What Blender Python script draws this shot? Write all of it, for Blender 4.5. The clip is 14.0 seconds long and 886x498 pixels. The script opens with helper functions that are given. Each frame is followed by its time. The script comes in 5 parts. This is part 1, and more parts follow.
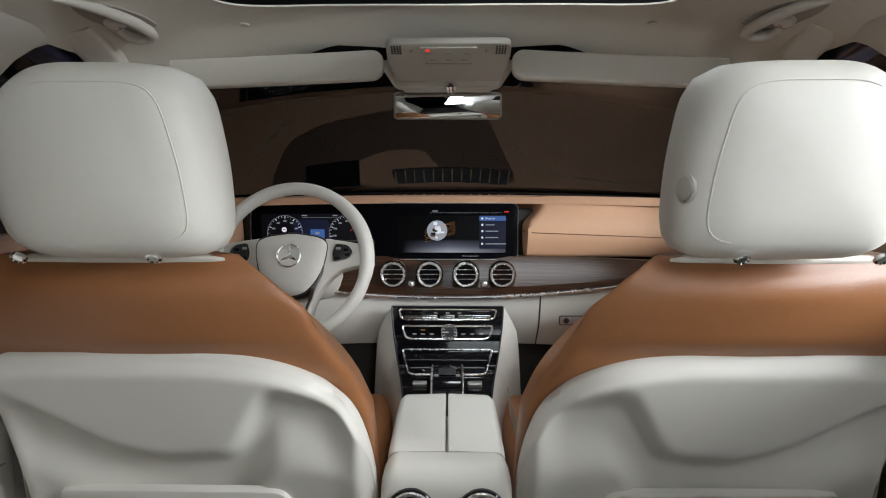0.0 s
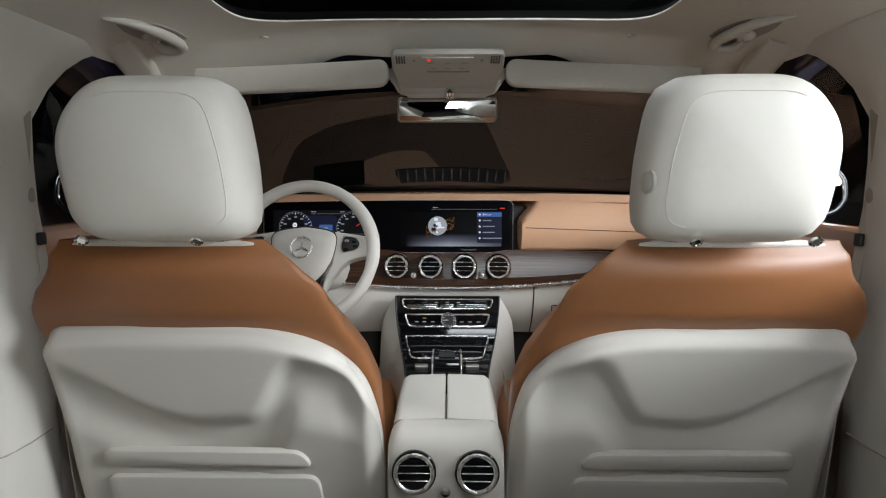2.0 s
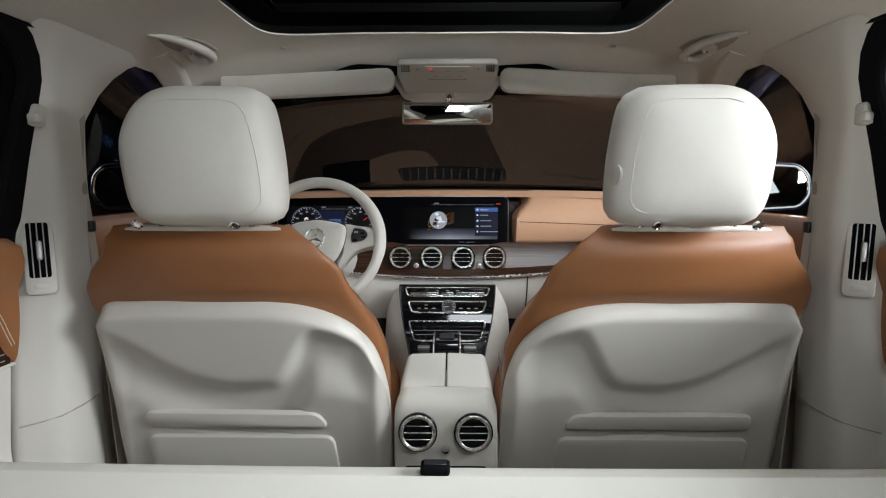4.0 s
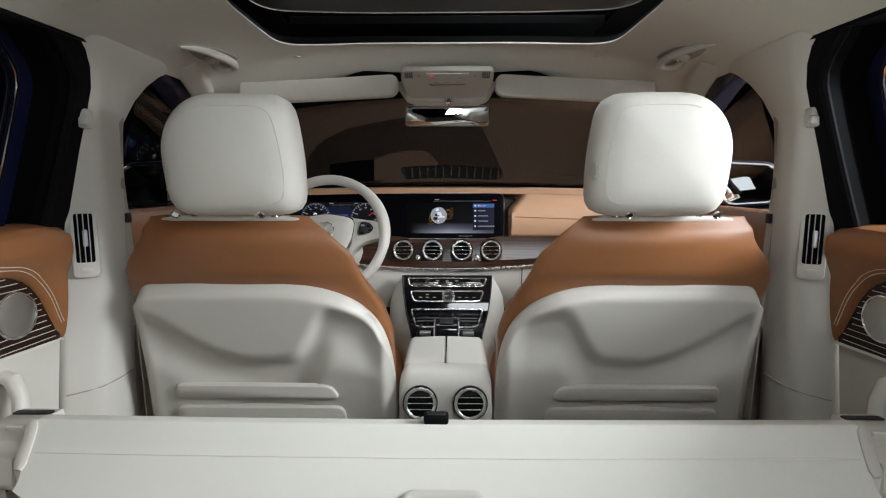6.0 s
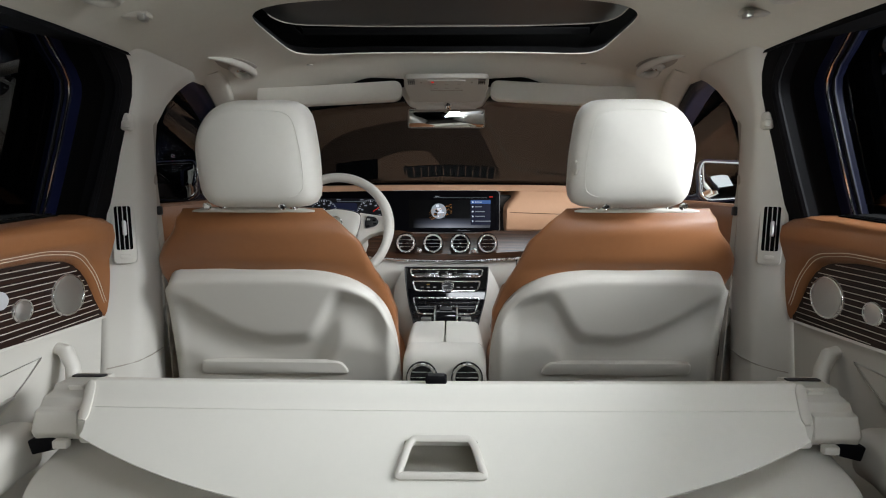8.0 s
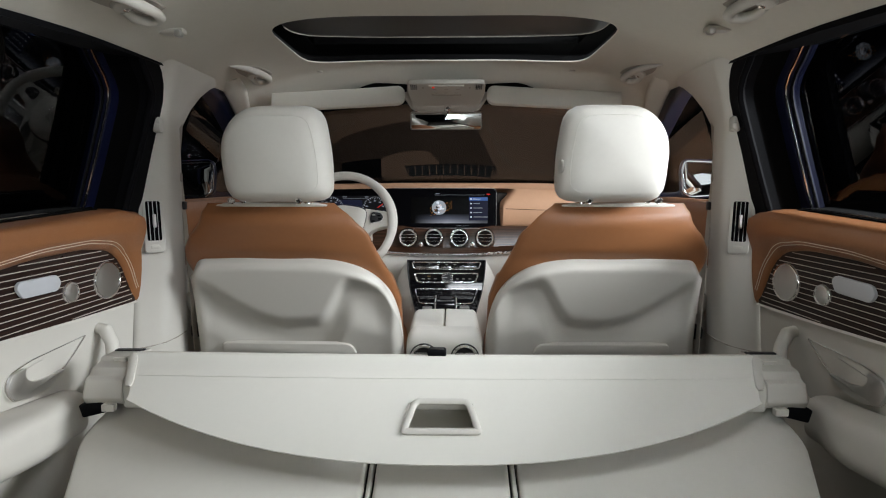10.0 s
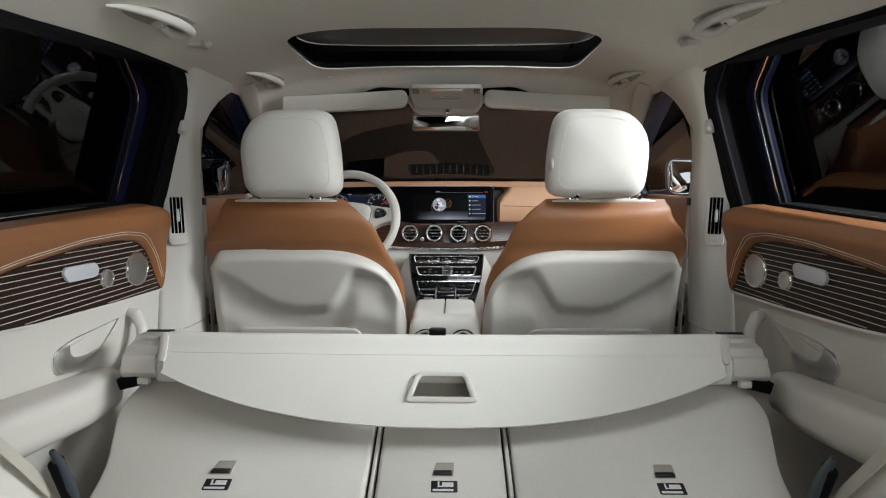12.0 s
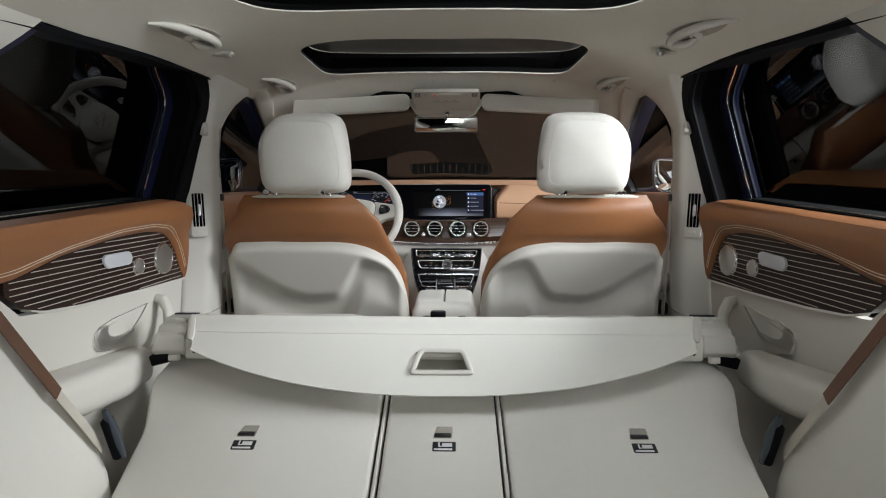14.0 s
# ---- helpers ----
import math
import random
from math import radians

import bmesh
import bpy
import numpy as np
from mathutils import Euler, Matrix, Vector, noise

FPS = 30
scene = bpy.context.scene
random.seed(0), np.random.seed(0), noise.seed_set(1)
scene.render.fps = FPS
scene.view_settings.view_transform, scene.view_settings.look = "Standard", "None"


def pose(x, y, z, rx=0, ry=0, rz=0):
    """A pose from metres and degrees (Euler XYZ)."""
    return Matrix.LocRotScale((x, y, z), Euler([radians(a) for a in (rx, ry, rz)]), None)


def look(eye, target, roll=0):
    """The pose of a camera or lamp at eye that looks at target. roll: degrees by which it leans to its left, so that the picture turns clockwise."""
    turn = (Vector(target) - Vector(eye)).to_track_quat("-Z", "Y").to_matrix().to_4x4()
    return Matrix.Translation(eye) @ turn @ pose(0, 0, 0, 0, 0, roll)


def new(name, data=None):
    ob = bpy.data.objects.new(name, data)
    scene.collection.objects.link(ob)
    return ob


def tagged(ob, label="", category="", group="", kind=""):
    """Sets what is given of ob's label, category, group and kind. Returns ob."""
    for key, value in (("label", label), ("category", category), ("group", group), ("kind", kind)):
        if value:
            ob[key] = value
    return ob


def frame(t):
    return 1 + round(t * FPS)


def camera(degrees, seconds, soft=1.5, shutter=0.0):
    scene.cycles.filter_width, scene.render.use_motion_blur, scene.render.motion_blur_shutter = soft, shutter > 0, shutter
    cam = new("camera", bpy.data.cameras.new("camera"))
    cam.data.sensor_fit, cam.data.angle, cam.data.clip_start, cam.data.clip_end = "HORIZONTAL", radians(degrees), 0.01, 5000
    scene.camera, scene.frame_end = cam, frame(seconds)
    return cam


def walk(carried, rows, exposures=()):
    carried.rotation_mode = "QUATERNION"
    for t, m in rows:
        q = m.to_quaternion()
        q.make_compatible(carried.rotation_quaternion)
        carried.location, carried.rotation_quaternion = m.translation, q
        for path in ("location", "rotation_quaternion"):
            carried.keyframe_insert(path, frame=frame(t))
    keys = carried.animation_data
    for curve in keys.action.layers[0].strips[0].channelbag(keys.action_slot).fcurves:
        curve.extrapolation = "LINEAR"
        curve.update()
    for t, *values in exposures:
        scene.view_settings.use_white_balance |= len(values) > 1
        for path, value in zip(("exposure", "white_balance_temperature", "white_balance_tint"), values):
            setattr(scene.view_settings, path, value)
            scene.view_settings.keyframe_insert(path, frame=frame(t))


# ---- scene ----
cam = camera(83.4, 14.0, soft=1.1)
# seconds, x, y, z, pitch, yaw
ROWS = [
    (0.0, 0.0036, 0.0000, 0.9500, -8.20, 0.70),
    (0.5, 0.0041, -0.0195, 0.9484, -8.16, 0.71),
    (1.0, 0.0047, -0.0445, 0.9462, -8.11, 0.72),
    (1.5, 0.0053, -0.0716, 0.9438, -8.05, 0.73),
    (3.0, 0.0069, -0.1654, 0.9337, -7.85, 0.78),
    (6.5, 0.0113, -0.3708, 0.9153, -7.67, 0.85),
    (7.5, 0.0135, -0.4349, 0.9100, -7.62, 0.87),
    (11.0, 0.0176, -0.6400, 0.8985, -7.66, 0.91),
    (12.5, 0.0193, -0.7227, 0.8926, -7.64, 0.93),
    (14.0, 0.0211, -0.8129, 0.8866, -7.63, 0.95),
]
walk(cam, [(t, pose(x, y, z, 90 + pitch, 0, yaw)) for t, x, y, z, pitch, yaw in ROWS], [(0.0, 0.0), (14.0, 0.0)])

# ---- light: a dark studio with soft boxes ----
world = bpy.data.worlds.new("studio")
scene.world = world
world.use_nodes = True
world.node_tree.nodes["Background"].inputs[0].default_value = (0.55, 0.6, 0.65, 1)
world.node_tree.nodes["Background"].inputs[1].default_value = 0.001


COOL = (0.90, 0.95, 1.0)


def area(name, eye, target, sx, sy, watts, colour=(1, 0.97, 0.92), spread=180):
    d = bpy.data.lights.new(name, "AREA")
    d.shape, d.size, d.size_y, d.energy, d.color = "RECTANGLE", sx, sy, watts, colour
    d.spread = radians(spread)
    ob = new(name, d)
    ob.matrix_world = look(eye, target)
    return ob


area("softbox_rear", (0.56, -1.25, 0.98), (0.50, 0.70, 0.95), 0.40, 0.40, 3.6, COOL, 120)
area("softbox_windscreen", (0.2, 2.3, 2.2), (0.1, 1.2, 0.8), 1.6, 0.8, 15, COOL)
area("softbox_roof", (0.34, -0.27, 1.40), (0.32, 0.30, 0.70), 0.32, 0.30, 5.4, COOL)
area("softbox_front_roof", (0.25, 0.74, 1.56), (0.25, 0.95, 0.7), 0.50, 0.34, 1.35, COOL, 66)
area("softbox_side", (1.95, 0.12, 1.45), (-0.1, 0.90, 0.80), 1.0, 0.6, 45, COOL, 125)
area("softbox_side_left", (-1.75, 0.90, 1.30), (0.0, 1.38, 0.75), 0.9, 0.6, 3, COOL)
area("softbox_outside", (1.45, -3.2, 1.15), (0.9, 1.15, 0.9), 1.4, 1.2, 6, COOL)


# ---- materials ----
def mat(name, base, rough=0.5, metal=0.0, var=0.06, scale=6.0, bump=0.0, bscale=300.0, coat=0.0, rvar=0.08, cells=False):
    m = bpy.data.materials.new(name)
    m.use_nodes = True
    nt = m.node_tree
    N, L = nt.nodes, nt.links
    b = N["Principled BSDF"]
    b.inputs["Metallic"].default_value = metal
    b.inputs["Coat Weight"].default_value = coat
    b.inputs["Coat Roughness"].default_value = 0.05
    co = N.new("ShaderNodeTexCoord")
    n1 = N.new("ShaderNodeTexNoise")
    n1.inputs["Scale"].default_value, n1.inputs["Detail"].default_value = scale, 4
    n2 = N.new("ShaderNodeTexNoise")
    n2.inputs["Scale"].default_value, n2.inputs["Detail"].default_value = scale * 14, 3
    L.new(co.outputs["Object"], n1.inputs["Vector"])
    L.new(co.outputs["Object"], n2.inputs["Vector"])
    add = N.new("ShaderNodeMath")
    add.operation = "MULTIPLY_ADD"
    add.inputs[1].default_value = 0.6
    L.new(n1.outputs["Fac"], add.inputs[0])
    half = N.new("ShaderNodeMath")
    half.operation, half.inputs[1].default_value = "MULTIPLY", 0.4
    L.new(n2.outputs["Fac"], half.inputs[0])
    L.new(half.outputs[0], add.inputs[2])
    mix = N.new("ShaderNodeMix")
    mix.data_type = "RGBA"
    mix.inputs[6].default_value = (*[c * (1 - 2 * var) for c in base], 1)
    mix.inputs[7].default_value = (*[min(1, c * (1 + 2 * var)) for c in base], 1)
    L.new(add.outputs[0], mix.inputs[0])
    L.new(mix.outputs[2], b.inputs["Base Color"])
    mr = N.new("ShaderNodeMapRange")
    mr.inputs[3].default_value, mr.inputs[4].default_value = max(0.02, rough - rvar), min(1, rough + rvar)
    L.new(add.outputs[0], mr.inputs[0])
    L.new(mr.outputs[0], b.inputs["Roughness"])
    if bump:
        if cells:
            tx = N.new("ShaderNodeTexVoronoi")
            tx.inputs["Scale"].default_value = bscale
            src = tx.outputs["Distance"]
        else:
            tx = N.new("ShaderNodeTexNoise")
            tx.inputs["Scale"].default_value, tx.inputs["Detail"].default_value = bscale, 2
            src = tx.outputs["Fac"]
        L.new(co.outputs["Object"], tx.inputs["Vector"])
        bp = N.new("ShaderNodeBump")
        bp.inputs["Strength"].default_value, bp.inputs["Distance"].default_value = bump, 0.0015
        L.new(src, bp.inputs["Height"])
        L.new(bp.outputs[0], b.inputs["Normal"])
    return m


def glow(name, colour, strength):
    m = bpy.data.materials.new(name)
    m.use_nodes = True
    b = m.node_tree.nodes["Principled BSDF"]
    b.inputs["Base Color"].default_value = (0.01, 0.01, 0.01, 1)
    b.inputs["Roughness"].default_value = 0.45
    b.inputs["Specular IOR Level"].default_value = 0.04
    b.inputs["Emission Color"].default_value = (*colour, 1)
    b.inputs["Emission Strength"].default_value = strength
    return m


def glass(name, tint, ior=1.5, rough=0.0):
    m = bpy.data.materials.new(name)
    m.use_nodes = True
    nt = m.node_tree
    N, L = nt.nodes, nt.links
    N.remove(N["Principled BSDF"])
    t, g = N.new("ShaderNodeBsdfTransparent"), N.new("ShaderNodeBsdfGlossy")
    t.inputs[0].default_value = (*tint, 1)
    g.inputs["Roughness"].default_value = rough
    f, x = N.new("ShaderNodeFresnel"), N.new("ShaderNodeMixShader")
    f.inputs[0].default_value = ior
    L.new(f.outputs[0], x.inputs[0])
    L.new(t.outputs[0], x.inputs[1])
    L.new(g.outputs[0], x.inputs[2])
    L.new(x.outputs[0], N["Material Output"].inputs[0])
    return m


CREAM = mat("cream_leather", (0.66, 0.635, 0.575), 0.48, bump=0.07, bscale=1100, var=0.03, cells=True)
SHELL = mat("cream_soft_plastic", (0.57, 0.545, 0.49), 0.45, bump=0.12, bscale=1400, var=0.02)
TRIM = mat("cream_trim_plastic", (0.57, 0.545, 0.49), 0.5, bump=0.15, bscale=1500, var=0.02)
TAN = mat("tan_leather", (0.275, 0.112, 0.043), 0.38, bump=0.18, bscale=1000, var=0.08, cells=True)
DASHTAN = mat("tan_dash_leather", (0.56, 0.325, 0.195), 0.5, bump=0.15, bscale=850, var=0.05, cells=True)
LINER = mat("headliner_cloth", (0.64, 0.61, 0.535), 0.9, bump=0.4, bscale=1800, var=0.04)
# headliner cream darkened: the overhead console's shade is put into this colour
SHADED_OVERHEAD = mat("shaded_overhead_plastic", (0.46, 0.43, 0.37), 0.6, bump=0.15, bscale=1500, var=0.03)
CLOTH = mat("load_cover_cloth", (0.70, 0.68, 0.615), 0.75, bump=0.3, bscale=1600, var=0.02)
CARPET = mat("dark_carpet", (0.028, 0.024, 0.021), 0.95, bump=0.8, bscale=700, var=0.2)
BLACK = mat("black_plastic", (0.012, 0.012, 0.013), 0.45, bump=0.1, bscale=900, var=0.1)
GLOSS = mat("piano_black", (0.004, 0.004, 0.005), 0.06, rvar=0.03)
GLOSS.node_tree.nodes["Principled BSDF"].inputs["Specular IOR Level"].default_value = 0.5
SCREENGLASS = mat("anti_glare_black_glass", (0.002, 0.002, 0.003), 0.45, rvar=0.02)
SCREENGLASS.node_tree.nodes["Principled BSDF"].inputs["Specular IOR Level"].default_value = 0.04
KEYMETAL = mat("dark_chrome", (0.30, 0.30, 0.30), 0.22, metal=1.0)
RUBBER = mat("black_rubber", (0.0035, 0.0035, 0.0045), 0.7, var=0.1)
RUBBER.node_tree.nodes["Principled BSDF"].inputs["Specular IOR Level"].default_value = 0.09
NAVY = mat("navy_paint", (0.006, 0.008, 0.030), 0.36, coat=0.15)
CHROME = mat("chrome", (0.88, 0.88, 0.88), 0.14, metal=1.0, var=0.02, rvar=0.04)
BRIGHT = mat("bright_trim_metal", (0.93, 0.92, 0.90), 0.27, metal=1.0, var=0.02, rvar=0.05)
SATIN = mat("satin_aluminium", (0.60, 0.59, 0.57), 0.33, metal=1.0, var=0.04, bump=0.2, bscale=1200)
STRIPE = mat("pale_inlay_strip", (0.50, 0.45, 0.39), 0.4)
TONGUE = mat("blue_grey_plastic", (0.035, 0.045, 0.055), 0.4)
SILVER = mat("silver_plastic", (0.50, 0.51, 0.53), 0.35, var=0.03)
STITCH = mat("cream_thread", (0.66, 0.56, 0.44), 0.8, var=0.1, scale=200)
TAUPE = mat("taupe_plastic", (0.33, 0.30, 0.255), 0.55, bump=0.2, bscale=1200)
STRAP = mat("beige_webbing", (0.50, 0.46, 0.39), 0.8, bump=0.5, bscale=1200, var=0.05)
DECK = mat("dark_brown_deck", (0.16, 0.095, 0.06), 0.6, bump=0.3, bscale=850, var=0.06, cells=True)
BROWNTRIM = mat("brown_trim", (0.10, 0.042, 0.02), 0.5, bump=0.2, bscale=900)
VOID = mat("dark_opening", (0.003, 0.003, 0.003), 0.9, rvar=0.05)
VOID.node_tree.nodes["Principled BSDF"].inputs["Specular IOR Level"].default_value = 0.05
GREYMARK = mat("grey_print", (0.30, 0.29, 0.27), 0.6)
PALE = mat("pale_print", (0.72, 0.71, 0.68), 0.6)
MIRROR = mat("mirror_silver", (0.86, 0.88, 0.88), 0.02, metal=1.0, var=0.0, rvar=0.0)
STUDIO = mat("studio_dark", (0.02, 0.02, 0.022), 0.7, var=0.2)
WINDSCREEN = glass("windscreen_glass", (0.8, 0.82, 0.8), 1.65)
SIDEGLASS = glass("tinted_side_glass", (0.25, 0.26, 0.27), 1.47)
FRONTGLASS = glass("clear_side_glass", (0.80, 0.82, 0.82), 1.45)
ROOFGLASS = glass("tinted_roof_glass", (0.2, 0.21, 0.2), 1.42, 0.38)


def wood(name, dark, light, coat):
    m = mat(name, dark, 0.30, coat=coat)
    m.node_tree.nodes["Principled BSDF"].inputs["Specular IOR Level"].default_value = 0.25
    nt = m.node_tree
    N, L = nt.nodes, nt.links
    co = N.new("ShaderNodeTexCoord")
    mp = N.new("ShaderNodeMapping")
    mp.inputs["Scale"].default_value = (2.0, 2.0, 160)
    w = N.new("ShaderNodeTexNoise")
    w.inputs["Scale"].default_value, w.inputs["Detail"].default_value = 3.0, 6
    r = N.new("ShaderNodeValToRGB")
    r.color_ramp.elements[0].position, r.color_ramp.elements[1].position = 0.35, 0.7
    r.color_ramp.elements[0].color, r.color_ramp.elements[1].color = (*dark, 1), (*light, 1)
    L.new(co.outputs["Object"], mp.inputs[0])
    L.new(mp.outputs[0], w.inputs["Vector"])
    L.new(w.outputs["Fac"], r.inputs[0])
    L.new(r.outputs[0], N["Principled BSDF"].inputs["Base Color"])
    return m


WOOD = wood("dark_ash_wood", (0.010, 0.005, 0.004), (0.034, 0.015, 0.010), 0.0)
DASHWOOD = wood("lacquered_ash_wood", (0.020, 0.009, 0.005), (0.085, 0.040, 0.022), 1.0)
DASHWOOD.node_tree.nodes["Principled BSDF"].inputs["Coat Roughness"].default_value = 0.16


# ---- mesh helpers ----
def part(name, bm, material, parent=None, label="", sharp=38, facing=None):
    """One mesh object under parent. facing: the side to which an open sheet's faces turn."""
    bmesh.ops.remove_doubles(bm, verts=bm.verts, dist=1e-5)
    bmesh.ops.recalc_face_normals(bm, faces=bm.faces)
    if facing is not None and sum((f.normal for f in bm.faces), Vector()).dot(Vector(facing)) < 0:
        bmesh.ops.reverse_faces(bm, faces=bm.faces)
    me = bpy.data.meshes.new(name)
    bm.to_mesh(me)
    bm.free()
    me.materials.append(material)
    for p in me.polygons:
        p.use_smooth = True
    me.set_sharp_from_angle(angle=radians(sharp))
    ob = new(name, me)
    if parent is not None:
        ob.parent = parent
    if label:
        tagged(ob, label)
    return ob


def thing(name, label, category, at=(0, 0, 0), group="", kind=""):
    ob = new(name)
    ob.empty_display_size = 0.02
    return tagged(ob, label, category, group, kind)


def loft(bm, rings, closed=True, caps=True):
    vs = [[bm.verts.new(p) for p in r] for r in rings]
    n = len(rings[0])
    for a, b in zip(vs, vs[1:]):
        for i in range(n if closed else n - 1):
            j = (i + 1) % n
            bm.faces.new((a[i], a[j], b[j], b[i]))
    if caps and closed:
        bm.faces.new(vs[0])
        bm.faces.new(vs[-1][::-1])
    return vs


def sheet(bm, f, nu, nv, thick=None):
    """A curved panel f(u, v); thick: a vector by which its back lies behind."""
    P = [[Vector(f(i / nu, j / nv)) for j in range(nv + 1)] for i in range(nu + 1)]
    A = [[bm.verts.new(p) for p in row] for row in P]
    for i in range(nu):
        for j in range(nv):
            bm.faces.new((A[i][j], A[i + 1][j], A[i + 1][j + 1], A[i][j + 1]))
    if thick is None:
        return
    t = Vector(thick)
    B = [[bm.verts.new(p + t) for p in row] for row in P]
    for i in range(nu):
        for j in range(nv):
            bm.faces.new((B[i][j], B[i][j + 1], B[i + 1][j + 1], B[i + 1][j]))
    for i in range(nu):
        bm.faces.new((A[i][0], B[i][0], B[i + 1][0], A[i + 1][0]))
        bm.faces.new((A[i][nv], A[i + 1][nv], B[i + 1][nv], B[i][nv]))
    for j in range(nv):
        bm.faces.new((A[0][j], A[0][j + 1], B[0][j + 1], B[0][j]))
        bm.faces.new((A[nu][j], B[nu][j], B[nu][j + 1], A[nu][j + 1]))


def rbox(bm, c, size, r=0.005, rot=None, segs=2):
    g = bmesh.ops.create_cube(bm, size=1)
    m = Matrix.Translation(c) @ (rot.to_4x4() if rot is not None else Matrix()) @ Matrix.Diagonal((*size, 1))
    bmesh.ops.transform(bm, matrix=m, verts=g["verts"])
    es = list({e for v in g["verts"] for e in v.link_edges})
    if r:
        bmesh.ops.bevel(bm, geom=es, offset=r, segments=segs, affect="EDGES", profile=0.5)


def tube(bm, pts, r, n=8, closed=False):
    pts = [Vector(p) for p in pts]
    rings, up = [], None
    for i, p in enumerate(pts):
        a = pts[i - 1] if (i or closed) else p
        b = pts[(i + 1) % len(pts)] if (i < len(pts) - 1 or closed) else p
        d = (b - a).normalized()
        if up is None:
            up = Vector((0, 0, 1)) if abs(d.z) < 0.9 else Vector((1, 0, 0))
        x = d.cross(up).normalized()
        up = x.cross(d).normalized()
        rr = r[i] if isinstance(r, (list, tuple)) else r
        rings.append([p + rr * (math.cos(k * math.tau / n) * x + math.sin(k * math.tau / n) * up) for k in range(n)])
    if closed:
        rings.append(rings[0])
    loft(bm, rings, caps=not closed)


def lathe(bm, c, axis, prof, n=32):
    """Turn a profile of (radius, height) round axis at c."""
    axis = Vector(axis).normalized()
    q = Vector((0, 0, 1)).rotation_difference(axis)
    c = Vector(c)
    rings = [[c + q @ Vector((r * math.cos(k * math.tau / n), r * math.sin(k * math.tau / n), h)) for k in range(n)] for r, h in prof]
    loft(bm, rings)


def rrect(w, h, r, n=5):
    out = []
    for cx, cy, a in ((w / 2 - r, h / 2 - r, 0), (-w / 2 + r, h / 2 - r, 90), (-w / 2 + r, -h / 2 + r, 180), (w / 2 - r, -h / 2 + r, 270)):
        for k in range(n + 1):
            t = radians(a + 90 * k / n)
            out.append((cx + r * math.cos(t), cy + r * math.sin(t)))
    return out


def rounded(poly, r, n=4):
    """The polygon with its corners rounded."""
    out = []
    for i, p in enumerate(poly):
        p = Vector(p)
        a, b = Vector(poly[i - 1]), Vector(poly[(i + 1) % len(poly)])
        da, db = a - p, b - p
        k = min(r, da.length * 0.45, db.length * 0.45)
        s, e = p + da.normalized() * k, p + db.normalized() * k
        for j in range(n + 1):
            t = j / n
            q = s.lerp(p, t).lerp(p.lerp(e, t), t)
            out.append((q.x, q.y))
    return out


def split(poly, n=8, longer=0.1):
    """The polygon with points added along its long sides."""
    out = []
    for p, q in zip(poly, poly[1:] + poly[:1]):
        m = n if math.hypot(q[0] - p[0], q[1] - p[1]) > longer else 1
        out += [(p[0] + (q[0] - p[0]) * k / m, p[1] + (q[1] - p[1]) * k / m) for k in range(m)]
    return out


def inset(poly, d):
    area2 = sum(a[0] * b[1] - b[0] * a[1] for a, b in zip(poly, poly[1:] + poly[:1]))
    s = 1 if area2 > 0 else -1
    out = []
    for i, p in enumerate(poly):
        a, b = Vector(poly[i - 1]), Vector(poly[(i + 1) % len(poly)])
        t = (b - a)
        t = t.normalized() if t.length > 1e-9 else Vector((1, 0))
        out.append((p[0] - s * t.y * d, p[1] + s * t.x * d))
    return out


def plate(bm, poly, o, ea, eb, thick, edge=0.002, back=0.0):
    """A plate of the outline poly in the plane (ea, eb) at o, with softened front edges, rising by thick along ea x eb."""
    o, ea, eb = Vector(o), Vector(ea).normalized(), Vector(eb).normalized()
    en = ea.cross(eb)
    put = lambda pl, h: [o + ea * a + eb * b + en * h for a, b in pl]
    rings = [put(poly, -back), put(poly, thick - edge), put(inset(poly, edge * 0.3), thick - edge * 0.3), put(inset(poly, edge), thick)]
    loft(bm, rings)


def band(bm, poly, width, o, ea, eb, thick):
    """A raised rim that follows the outline poly, width wide inwards."""
    o, ea, eb = Vector(o), Vector(ea).normalized(), Vector(eb).normalized()
    en = ea.cross(eb)
    inn = inset(poly, width)
    put = lambda pl, h: [o + ea * a + eb * b + en * h for a, b in pl]
    r = [put(poly, 0), put(poly, thick * 0.7), put(inset(poly, width * 0.25), thick), put(inset(poly, width * 0.75), thick), put(inn, thick * 0.7), put(inn, 0)]
    loft(bm, r + [r[0]], caps=False)


def smooth(a, b, x):
    t = min(1, max(0, (x - a) / (b - a)))
    return t * t * (3 - 2 * t)


def curve(tab, x):
    """Smooth reading of a short table of (x, y)."""
    if x <= tab[0][0]:
        return tab[0][1]
    for (x0, y0), (x1, y1) in zip(tab, tab[1:]):
        if x <= x1:
            return y0 + (y1 - y0) * (x - x0) / (x1 - x0)
    return tab[-1][1]


def B():
    return bmesh.new()


# ---- the cabin: floor, roof, pillars, glass ----
bm = B()
sheet(bm, lambda u, v: (-30 + 60 * u, -30 + 60 * v, -0.4), 6, 6)
tagged(part("ground", bm, STUDIO), "dark studio floor under the car", "ground", kind="structure")
bm = B()
rbox(bm, (0, 0.3, 0.06), (1.56, 3.0, 0.04), 0.01)
tagged(part("floor", bm, CARPET), "dark carpeted cabin floor", "floor", kind="structure")


def roof_z(x, y):
    return 1.262 - 0.055 * smooth(0.975, 1.10, y) - 0.100 * (abs(x) / 0.63) ** 3.0 - 0.02 * smooth(-0.2, -1.5, y) - 0.020 * smooth(0.40, -0.10, y) * (abs(x) / 0.63) ** 2


def hole(cx, cy, hx, hy, th, p):
    c, s = math.cos(th), math.sin(th)
    r = (abs(c / hx) ** p + abs(s / hy) ** p) ** (-1 / p)
    return cx + r * c, cy + r * s


